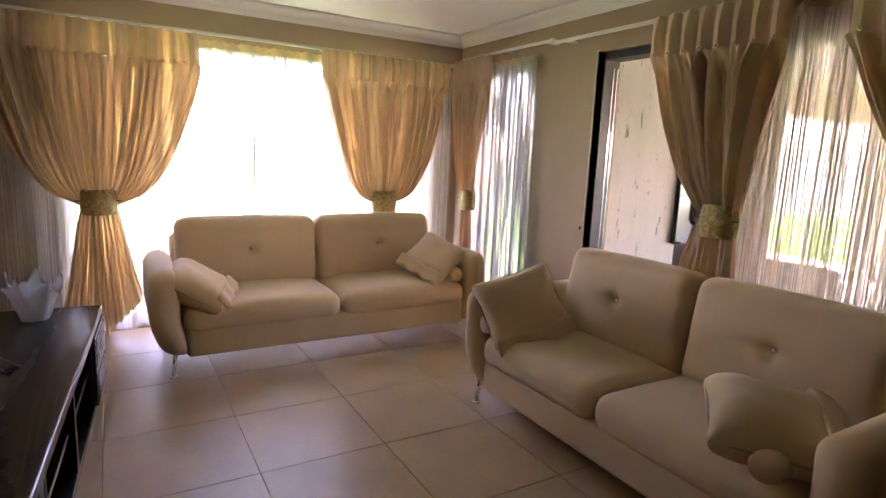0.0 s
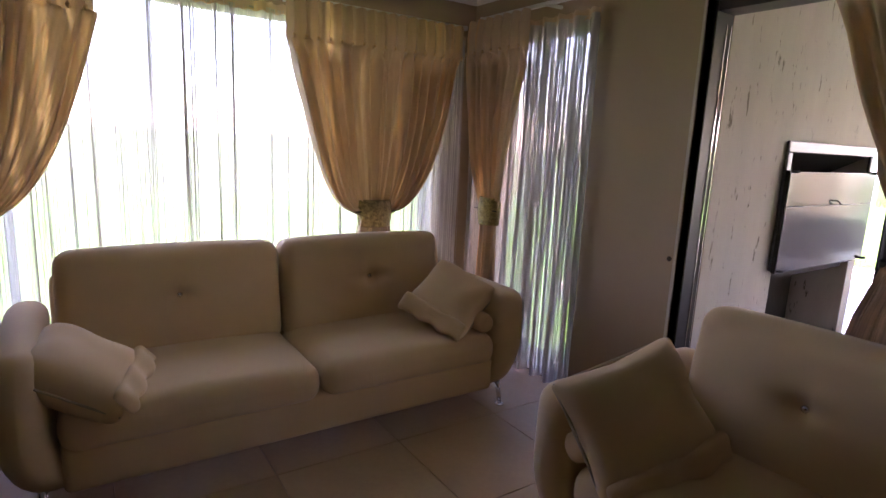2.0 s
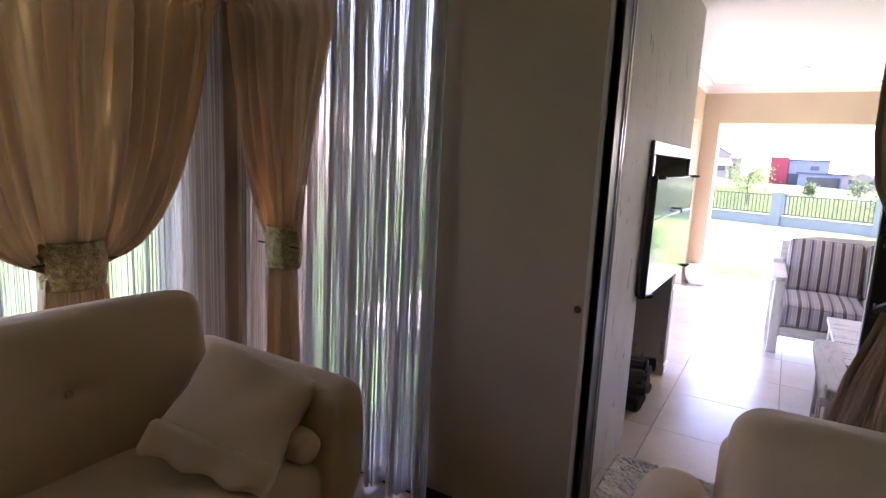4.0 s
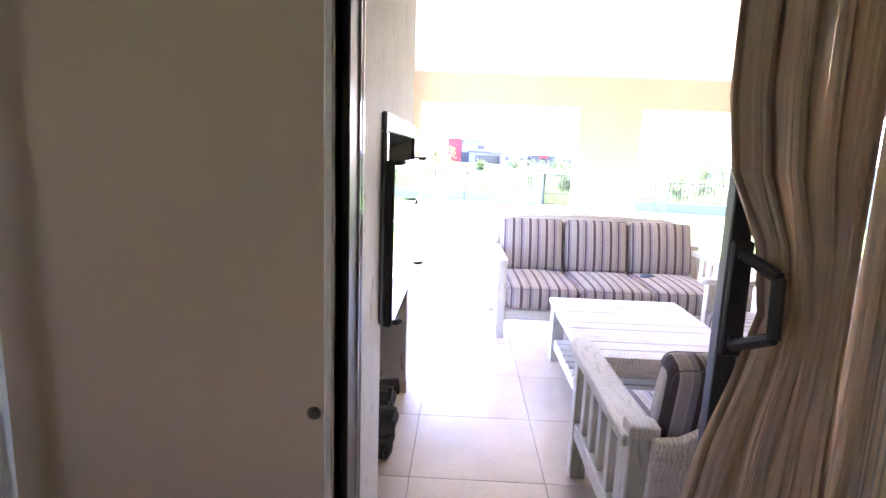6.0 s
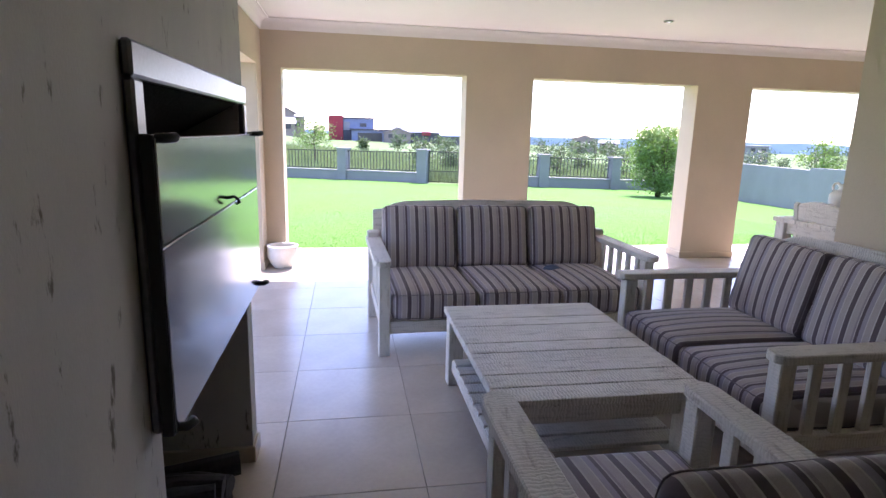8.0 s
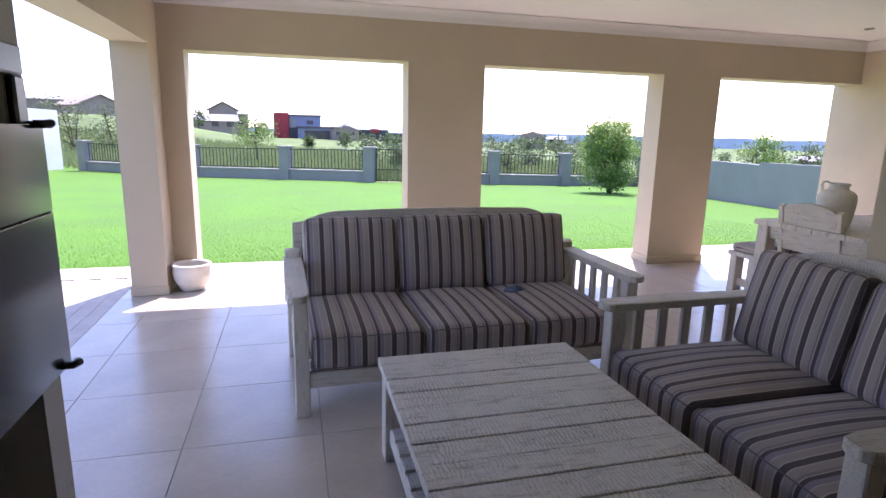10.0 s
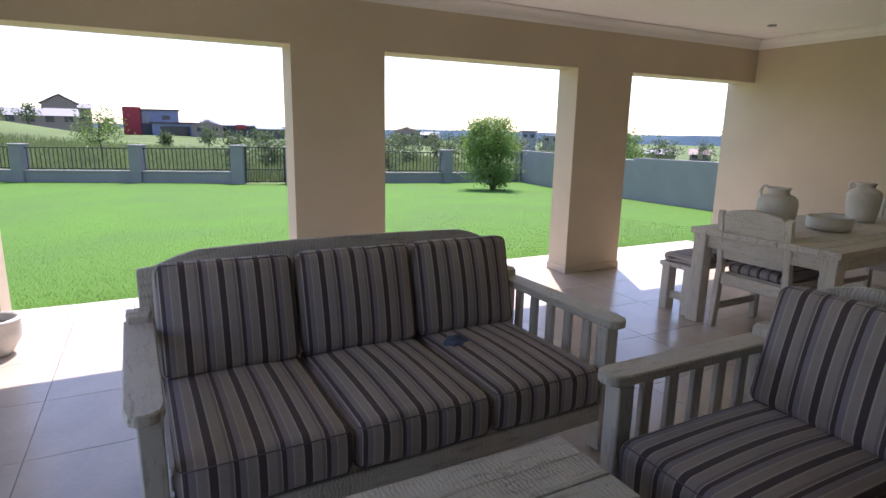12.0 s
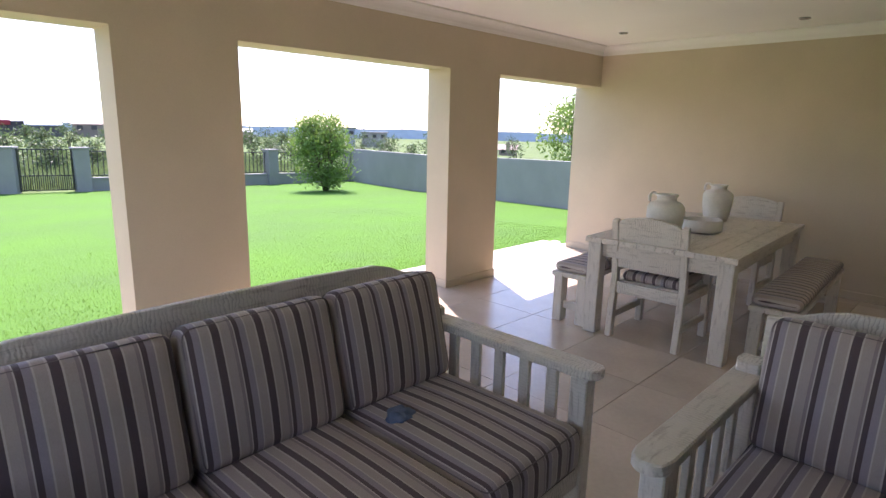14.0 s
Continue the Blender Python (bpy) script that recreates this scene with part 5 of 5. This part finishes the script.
def tree(name, label, x, y, h, w, seed, stems=1, leaves=1500, leaf=0.09, mat=None, crown_low=0.3, droop=0.3, kind_word="tree", z=None):
    th = thing(name, label, kind_word, pose(x, y, (ground_z(x, y) if z is None else z) - 0.02))
    rnd = random.Random(seed)
    spots = []
    bm = bmesh.new()
    for k in range(stems):
        a = rnd.uniform(0, 6.28)
        lean = (0.16 if stems > 1 else 0.04) * h
        base = Vector((0.05 * math.cos(a), 0.05 * math.sin(a), 0)) * (stems > 1)
        pts = [base]
        for q in range(1, 7):
            f = q / 6
            pts.append(base + Vector((math.cos(a) * lean * f + rnd.uniform(-0.03, 0.03) * h * 0.4, math.sin(a) * lean * f + rnd.uniform(-0.03, 0.03) * h * 0.4, h * 0.86 * f)))
        tube(pts, (0.035 if stems == 1 else 0.022) * h ** 0.8 * 0.7, 7, bm, 0.25)
        for q in range(7 if stems > 1 else 16):
            f = rnd.uniform(crown_low, 0.98)
            i = min(5, int(f * 6))
            p0 = pts[i].lerp(pts[i + 1], f * 6 - i)
            b = rnd.uniform(0, 6.28)
            bulge = math.sin(min(1.0, (f - crown_low) / (1.02 - crown_low) * 0.85 + 0.18) * math.pi) ** 0.6
            reach = w / 2 * bulge * rnd.uniform(0.55, 1.0)
            p2 = p0 + Vector((math.cos(b) * reach, math.sin(b) * reach, rnd.uniform(0.05, 0.22) * h * 0.6))
            p1 = p0.lerp(p2, 0.5) + Vector((0, 0, 0.03 * h))
            tube([p0, p1, p2], 0.008 * h ** 0.7, 5, bm, 0.3)
            n = int(leaves / (stems * (7 if stems > 1 else 16)))
            for _ in range(n):
                g = rnd.uniform(0.25, 1.1)
                c = p0.lerp(p2, g) + Vector((rnd.gauss(0, 1), rnd.gauss(0, 1), rnd.gauss(0, 1))) * (0.055 * w + 0.02 * h)
                spots.append(c)
    part("trunk", bm, M_BARK, th, smooth=True)
    me = leaves_mesh("crown", spots, leaf, seed + 1, 2.6, droop)
    me.materials.append(mat or M_LEAF)
    cr = new("crown", me)
    cr.parent = th
    return th


tree("bush", "rounded many-stemmed green bush on the lawn", 22.0, -9.1, 2.55, 2.15, 4, 13, 13000, 0.11, M_LEAF, 0.07, -0.7, "bush")
tree("tree", "slim young green tree beyond the garden fence", 40.6, 4.1, 3.2, 2.9, 9, 1, 1500, 0.16, M_LEAF, 0.45, 0.1)
tree("tree", "leafy green tree beyond the grey garden wall", 20.3, -22.3, 5.0, 4.4, 13, 2, 3600, 0.22, M_LEAF, 0.2, 0.6)
tree("tree", "small round green tree beyond the grey wall", 26.0, -19.6, 2.7, 2.2, 21, 2, 1600, 0.16, M_LEAF, 0.15, 0.2)
rnd = random.Random(77)
shrub = []
for az, dist, h in ((-7.6, 31, 2.0), (-10.6, 33, 1.7), (-21.6, 33, 2.1), (-24.0, 40, 1.5), (-27.5, 36, 1.9), (-30.0, 46, 1.6), (-38.5, 42, 2.0), (-41.5, 50, 1.6), (-13.5, 38, 1.8), (11.5, 42, 1.7), (15.5, 46, 3.2), (18.5, 44, 3.6), (20.5, 47, 3.4), (13.5, 60, 2.4), (-5.0, 70, 2.2), (-1.5, 60, 1.3), (3.0, 75, 2.0), (-9.0, 85, 2.6), (-12.0, 80, 2.8), (-15.0, 75, 2.6), (-17.5, 85, 3.0), (-19.5, 70, 2.6), (-22.5, 90, 3.0), (-25.0, 80, 3.0), (-28.0, 85, 3.4), (-30.5, 75, 3.0), (-33.0, 90, 3.8), (-35.0, 80, 3.2), (-37.0, 95, 3.6), (-39.5, 85, 3.4), (-43.5, 70, 3.0), (-46.0, 90, 3.6), (-49.0, 85, 3.4), (-52.0, 90, 3.6), (8.5, 80, 2.4), (10.5, 90, 2.6), (-23.2, 60, 2.4), (-26.5, 58, 2.6), (-29.2, 62, 2.5), (-31.8, 56, 2.8), (-34.2, 60, 3.2), (-20.3, 52, 2.2), (-16.2, 56, 2.3), (-10.0, 55, 2.0), (-45.0, 56, 2.6), (-48.0, 60, 2.8)):
    x, y = 4.7 + dist * math.cos(radians(az)), 1.85 + dist * math.sin(radians(az))
    s = tree("shrub", "grey-green wild shrub in the grass beyond the fence", x, y, h, h * 1.15, int(dist * 10 - az), 5, 750 if dist < 55 else 420, 0.20 if dist < 55 else 0.36, M_LEAF_GREY, 0.12, -0.2, "shrub")
    tagged(s, group="wild shrubs")


def blades(name, label, area, count, h, mat, seed, ok=None):
    rnd = random.Random(seed)
    vs, fs = [], []
    while len(fs) < count:
        x, y = rnd.uniform(area[0], area[1]), rnd.uniform(area[2], area[3])
        if ok and not ok(x, y):
            continue
        z = ground_z(x, y) - 0.005
        a = rnd.uniform(0, 6.28)
        hh = h * rnd.uniform(0.5, 1.2)
        w = hh * 0.09
        b = len(vs)
        vs += [(x - w * math.cos(a), y - w * math.sin(a), z), (x + w * math.cos(a), y + w * math.sin(a), z), (x + rnd.uniform(-0.4, 0.4) * hh, y + rnd.uniform(-0.4, 0.4) * hh, z + hh)]
        fs.append((b, b + 1, b + 2))
    me = bpy.data.meshes.new(name)
    me.from_pydata(vs, [], fs)
    me.materials.append(mat)
    return tagged(new(name, me), label, "grass", kind="stuff")


fade = random.Random(31)
blades("lawn_grass", "short mown green lawn blades near the patio", (9.92, 17.0, -6.0, 7.5), 60000, 0.028, M_BLADE, 3, lambda x, y: fade.random() < math.exp(-(x - 9.92) / 1.8))
blades("wild_grass", "tall pale wild grass beyond the fence", (27.8, 60, -22, 22), 30000, 0.55, M_DRYBLADE, 5, lambda x, y: x > fence_x(y) + 0.6 and y > -13.8 - 0.36 * (x - 27))

# garden fence: grey pillars, low walls, iron railings, a gate
fence = thing("fence", "grey plastered garden fence with black iron railings", "fence")
POSTS = [(34.6, 11.6), (31.2, 6.21), (29.3, 2.24), (27.1, -1.10), (26.9, -3.0), (26.9, -6.4), (26.9, -9.75), (27.3, -14.0)]
PIL_H = 1.44


def pillar_mesh():
    bm = box((-0.22, -0.22, -0.1), (0.22, 0.22, PIL_H - 0.06), 0.01)
    add_box(bm, (-0.26, -0.26, PIL_H - 0.06), (0.26, 0.26, PIL_H), 0.012)
    return bm


pm = finish(pillar_mesh(), "pillar", M_GREYWALL)
for i, (x, y) in enumerate(POSTS):
    q = new("post", pm)
    q.parent = fence
    a = POSTS[max(0, i - 1)]
    b = POSTS[min(len(POSTS) - 1, i + 1)]
    q.matrix_basis = pose(x, y, ground_z(x, y), 0, 0, math.degrees(math.atan2(b[1] - a[1], b[0] - a[0])))
BAR = finish(box((-0.013, -0.013, 0), (0.013, 0.013, 0.80), 0.001), "bar", M_IRON)
GATEBAR = finish(box((-0.013, -0.013, 0), (0.013, 0.013, 1.30), 0.001), "bar", M_IRON)
for i, (p, q) in enumerate(zip(POSTS, POSTS[1:])):
    p3 = Vector((*p, ground_z(*p)))
    q3 = Vector((*q, ground_z(*q)))
    t = (q3 - p3)
    L = t.length - 0.44
    t.normalize()
    ang = math.degrees(math.atan2(t.y, t.x))
    mid = (p3 + q3) / 2
    base = pose(mid.x, mid.y, mid.z, 0, 0, ang) @ pose(0, 0, 0, 0, -math.degrees(math.asin(t.z)), 0)
    if i == 3:
        gate = thing("gate", "black iron garden gate of upright bars", "gate", base)
        for z in (0.06, 0.52, 1.34):
            part("rail", box((-L / 2 + 0.02, -0.014, z), (L / 2 - 0.02, 0.014, z + 0.035), 0.002), M_IRON, gate)
        for s in (-1, 1):
            part("stile", box((s * (L / 2 - 0.04), -0.018, 0.04), (s * (L / 2), 0.018, 1.40), 0.002), M_IRON, gate)
        n = 13
        for k in range(n):
            o = new("bar", GATEBAR)
            o.parent = gate
            o.location = (-L / 2 + L * (k + 0.5) / n, 0, 0.07)
        for k in range(n):
            o = new("bar", BAR)
            o.parent = gate
            o.location, o.scale = (-L / 2 + L * (k + 1.0) / n, 0, 0.07), (1, 1, 0.58)
        continue
    lw = bmesh.new()
    add_box(lw, (-L / 2 - 0.02, -0.11, -0.15), (L / 2 + 0.02, 0.11, 0.40), 0.006)
    add_box(lw, (-L / 2 - 0.02, -0.14, 0.40), (L / 2 + 0.02, 0.14, 0.455), 0.006)
    part("low_wall", lw, M_GREYWALL, fence, m=base)
    for z in (0.50, 1.28):
        part("rail", box((-L / 2 - 0.02, -0.015, z), (L / 2 + 0.02, 0.015, z + 0.035), 0.002), M_IRON, fence, m=base)
    n = int(L / 0.16)
    if i < 6:
        for k in range(n):
            o = new("bar", BAR)
            o.parent = fence
            o.matrix_basis = base @ Matrix.Translation((-L / 2 + L * (k + 0.5) / n, 0, 0.50))
    else:
        bm = bmesh.new()
        for k in range(n):
            xk = -L / 2 + L * (k + 0.5) / n
            add_box(bm, (xk - 0.013, -0.013, 0.5), (xk + 0.013, 0.013, 1.3))
        part("bar_run", bm, M_IRON, fence, m=base)

# grey boundary wall and white wall
def slanted_wall(name, p, q, top_p, top_q, thick, mat, label):
    t = Vector((q[0] - p[0], q[1] - p[1], 0)).normalized()
    nrm = Vector((-t.y, t.x, 0)) * thick / 2
    bm = bmesh.new()
    rows = []
    for (x, y), zt in ((p, top_p), (q, top_q)):
        c = Vector((x, y, 0))
        zb = ground_z(x, y) - 0.2
        rows.append([bm.verts.new((*(c + s * nrm).xy, z)) for s, z in ((-1, zb), (1, zb), (1, zt), (-1, zt))])
    for k in range(4):
        bm.faces.new((rows[0][k], rows[0][(k + 1) % 4], rows[1][(k + 1) % 4], rows[1][k]))
    bm.faces.new(rows[0][::-1])
    bm.faces.new(rows[1])
    return solid(name, bm, mat, label, "wall", kind="structure")


slanted_wall("wall_garden_near", (9.2, -7.62), (16.2, -10.12), 0.92, 0.72, 0.22, M_GREYWALL, "grey plastered garden boundary wall")
slanted_wall("wall_garden_far", (16.2, -10.12), (27.3, -14.1), 0.655, 0.46, 0.22, M_GREYWALL, "grey plastered garden boundary wall, lower run")
slanted_wall("wall_garden_white", (35.3, 12.9), (24.0, 16.5), 1.95, 2.2, 0.25, M_WHITEWALL, "tall white plastered garden wall")

# paving strip between tiles and lawn
pav = solid("pavement", box((PX2 + 0.101, PY0 - 0.3, -0.2), (9.92, 5.2, -0.042)), M_GROUT, "narrow brick-paved strip along the patio edge", "pavement", kind="structure")
pav2 = solid("pavement_side", box((5.0, PY1 + 0.361, -0.2), (PX2 + 0.10, 5.2, -0.042)), M_GROUT, "brick-paved side path by the patio", "pavement", kind="structure")
PB = finish(box((-0.053, -0.108, -0.03), (0.053, 0.108, 0.0), 0.004), "brick", M_PAVER)


def bricks_of():
    row = 0
    x = PX2 + 0.104
    while x + 0.11 < 9.93:
        y = PY0 - 0.3 + (0.11 if row % 2 else 0)
        while y < 5.0:
            yield x + 0.055, y + 0.11
            y += 0.22
        x += 0.11
        row += 1


# distant houses
M_RED = surface("red_plaster", (0.30, 0.035, 0.045), 0.8, 0.1, 1, 20, 0.1, 0.01)
M_BLUEGREY = surface("blue_grey_plaster", (0.20, 0.23, 0.34), 0.8, 0.1, 1, 20, 0.1, 0.01)
M_DARKROOF = surface("dark_roof", (0.07, 0.07, 0.085), 0.7, 0.15, 1, 20, 0.2, 0.01)
M_SKYROOF = surface("light_blue_roof", (0.20, 0.245, 0.33), 0.6, 0.1, 1, 20, 0.1, 0.01)
M_BROWNROOF = surface("brown_tiled_roof", (0.30, 0.235, 0.21), 0.8, 0.15, 1, 20, 0.2, 0.01)
M_PALEROOF = surface("pale_roof", (0.25, 0.25, 0.265), 0.7, 0.12, 1, 20, 0.2, 0.01)
M_BROWN = surface("brown_plaster", (0.24, 0.195, 0.175), 0.85, 0.1, 1, 20, 0.1, 0.01)
M_WINDARK = surface("dark_window", (0.03, 0.035, 0.05), 0.2, 0.2, 1, 20, 0.02, 0.001)


def spot(az, dist, eye=(4.71, 1.85)):
    return eye[0] + dist * math.cos(radians(az)), eye[1] + dist * math.sin(radians(az))


def house(az, dist, w, d, h, top, label, wall_mat, roof_mat, roof="gable", windows=3, roof_h=1.8, turn=0.0):
    """A far house facing the garden; top: height of its roof above the patio floor."""
    x, y = spot(az, dist)
    z = top - h - (0.3 if roof == "flat" else roof_h)
    th = thing("house", label, "house", pose(x, y, z, 0, 0, az - 90 + turn))
    part("wall", box((-w / 2, -d / 2, min(0.0, ground_z(x, y) - z) - 3.0), (w / 2, d / 2, h), 0.02), wall_mat, th)
    if roof == "gable":
        part("roof", extrude_outline([(-d / 2 - 0.4, h), (d / 2 + 0.4, h), (0, h + roof_h)], w + 0.6, "yz", -w / 2 - 0.3), roof_mat, th)
    elif roof == "end":
        rf = bmesh.new()
        for sg in (-1, 1):
            a = [rf.verts.new(q) for q in ((sg * (w / 2 + 0.4), -d / 2 - 0.35, h - 0.12), (0, -d / 2 - 0.35, h + roof_h), (0, d / 2 + 0.35, h + roof_h), (sg * (w / 2 + 0.4), d / 2 + 0.35, h - 0.12))]
            rf.faces.new(a)
        bmesh.ops.recalc_face_normals(rf, faces=rf.faces)
        bmesh.ops.solidify(rf, geom=list(rf.faces), thickness=0.18)
        part("roof", rf, roof_mat, th)
        part("gable", extrude_outline([(-w / 2, h), (w / 2, h), (0, h + roof_h - 0.12)], d - 0.02, "xz", -d / 2 + 0.01), wall_mat, th)
    else:
        part("roof", box((-w / 2 - 0.5, -d / 2 - 0.5, h + 0.01), (w / 2 + 0.5, d / 2 + 0.5, h + 0.3), 0.03), roof_mat, th)
    for k in range(windows):
        wx = -w / 2 + w * (k + 0.5) / windows
        win = part("window", box((wx - 0.6, -d / 2 - 0.04, h * 0.5), (wx + 0.6, -d / 2 - 0.005, h * 0.5 + 1.0)), M_WINDARK, th, "dark glazed window")
        part("sill", box((wx - 0.7, -d / 2 - 0.12, h * 0.5 - 0.1), (wx + 0.7, -d / 2 - 0.005, h * 0.5 - 0.01)), M_BROWN, win)
    return th


# modern house with tower, recessed upper floor and garage wing
modern = house(-1.15, 165, 8.4, 8.0, 6.1, 4.75, "modern two-storey blue-grey house with a red tower", M_BLUEGREY, M_DARKROOF, "flat", 0)
tower = part("red_tower", box((-8.15, -5.0, -3), (-4.25, 0, 6.8), 0.03), M_RED, modern, "dark red tower wall")
part("window", box((-4.05, -4.06, 2.9), (-2.4, -4.004, 5.2)), M_PALEROOF, modern, "pale glazed window bay")
part("window", box((0.4, -4.06, 3.9), (2.2, -4.004, 4.9)), M_WINDARK, modern, "dark glazed window")
# ground floor shade is painted: a box in the dark roof colour
part("ground_floor", box((-4.2, -4.7, -3), (-1.95, -4.05, 2.9), 0.02), M_DARKROOF, modern, "dark ground floor wall, shade put into its colour")
gar = part("garage", box((-1.9, -8.0, -3), (8.4, -4.05, 3.0), 0.03), M_BLUEGREY, modern, "low garage wing")
part("garage_roof", box((-2.4, -8.6, 3.005), (9.0, -4.02, 3.35), 0.03), M_DARKROOF, gar, "dark flat garage roof")
part("garage_door", box((-0.2, -8.06, -0.4), (6.4, -8.005, 2.3)), M_WINDARK, gar, "dark garage door")
# long low house with a pale roof and a dark lean-to
longh = house(-7.9, 160, 19, 9, 3.0, 2.75, "long dark house with a pale low roof", M_DARKROOF, M_SKYROOF, "gable", 5, 1.6)
part("red_sign_wall", box((-1.2, -5.2, 2.2), (1.2, -4.6, 3.2), 0.02), M_RED, longh, "red wall panel")
part("lean_to_roof", extrude_outline([(-9.4, 2.3), (-4.5, 3.0), (-4.5, 2.8), (-9.4, 2.1)], 7.0, "yz", 3.5), M_SKYROOF, longh, "pale lean-to roof")
part("lean_to_wall", box((3.7, -9.0, -4.0), (10.3, -4.6, 2.1), 0.02), M_DARKROOF, longh, "dark lean-to wall")
house(-5.0, 152, 7.0, 6, 2.4, 2.25, "small brown house beside the long roof", M_BROWN, M_BROWNROOF, "end", 2, 1.5)
house(6.25, 150, 6.2, 9, 5.4, 6.85, "brown gabled house on the rise", M_BROWN, M_BROWNROOF, "end", 0, 1.8)
house(4.75, 158, 3.8, 7, 5.0, 5.6, "narrow brown house wing on the rise", M_BROWN, M_PALEROOF, "gable", 1, 1.2)
house(7.65, 120, 10.6, 7, 2.0, 3.55, "low brown building with a pale roof", M_BROWN, M_PALEROOF, "gable", 4, 1.3)
house(16.8, 130, 9, 8, 5.0, 6.6, "grey gabled house above the grass", M_BROWN, M_BROWNROOF, "end", 3, 2.0, 25)
house(20.5, 140, 9, 8, 6.0, 7.4, "pink-brown house above the grass", M_BROWN, M_PALEROOF, "gable", 3, 1.6)
house(-14.0, 170, 9, 8, 2.6, 1.9, "far brown house among the grass", M_BROWN, M_BROWNROOF, "gable", 3, 1.2)
house(-23.6, 165, 7, 8, 2.8, 1.65, "small brown gabled house far off", M_BROWN, M_BROWNROOF, "end", 2, 1.3)
house(-25.9, 170, 5, 7, 2.0, 0.4, "small far house with pale roof", M_BROWN, M_PALEROOF, "gable", 2, 0.9)
house(-35.7, 175, 4.2, 7, 3.4, 1.2, "far blue-grey house with flat dark roof", M_BLUEGREY, M_DARKROOF, "flat", 2)
house(-38.3, 190, 8, 8, 3.0, -0.1, "far pale house with a flat roof", M_PALEROOF, M_PALEROOF, "flat", 3)
house(-48.0, 150, 7.0, 8, 1.4, -2.55, "far house with a wide pale roof", M_BROWN, M_PALEROOF, "gable", 2, 1.1)
cott = house(-51.5, 150, 4.6, 6, 1.8, -2.2, "far brown gabled cottage with a chimney", M_BROWN, M_BROWNROOF, "gable", 2, 1.3)
part("chimney", box((-0.5, -3.6, 0.0), (0.5, -2.9, 3.7), 0.02), M_BROWN, cott, "brown chimney stack")

# far ridge; the haze of distance is put into its blue colour
M_RIDGE = surface("haze_tinted_ridge", (0.36, 0.43, 0.52), 0.95, 0.15, 0.004, 0.05, 0.0, 0.1)
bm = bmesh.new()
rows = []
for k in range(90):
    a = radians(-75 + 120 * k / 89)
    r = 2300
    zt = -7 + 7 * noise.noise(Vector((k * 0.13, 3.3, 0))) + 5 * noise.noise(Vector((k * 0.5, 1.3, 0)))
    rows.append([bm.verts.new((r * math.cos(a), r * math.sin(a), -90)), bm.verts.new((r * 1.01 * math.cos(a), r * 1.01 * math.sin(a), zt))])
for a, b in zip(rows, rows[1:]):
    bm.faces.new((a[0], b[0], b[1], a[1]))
solid("backdrop", bm, M_RIDGE, "far hills along the horizon, haze put into their blue colour", "backdrop", kind="structure")

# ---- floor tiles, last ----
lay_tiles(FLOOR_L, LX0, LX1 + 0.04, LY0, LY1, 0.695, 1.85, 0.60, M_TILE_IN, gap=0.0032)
lay_tiles(FLOOR_P, PX0, PX2 + 0.09, PY0, PY1 + 0.35, 4.997, 1.82, 0.60, M_TILE_OUT, gap=0.003, skip=lambda x, y: x < HX - 0.3 and y < HY - 0.3)

for n_b, (bx, by) in enumerate(bricks_of()):
    o = new("brick", PB)
    o.parent = pav
    o.location = (bx, by, -0.012)
bm = bmesh.new()
yy, row = PY1 + 0.365, 0
while yy < 5.1:
    xx = 5.05 + (0.11 if row % 2 else 0)
    while xx < PX2 - 0.02:
        add_box(bm, (xx, yy, -0.042), (xx + 0.216, yy + 0.106, -0.012))
        xx += 0.22
    yy += 0.11
    row += 1
rest = part("brick_rest", bm, M_PAVER, pav2)
tagged(rest, kind="stuff")
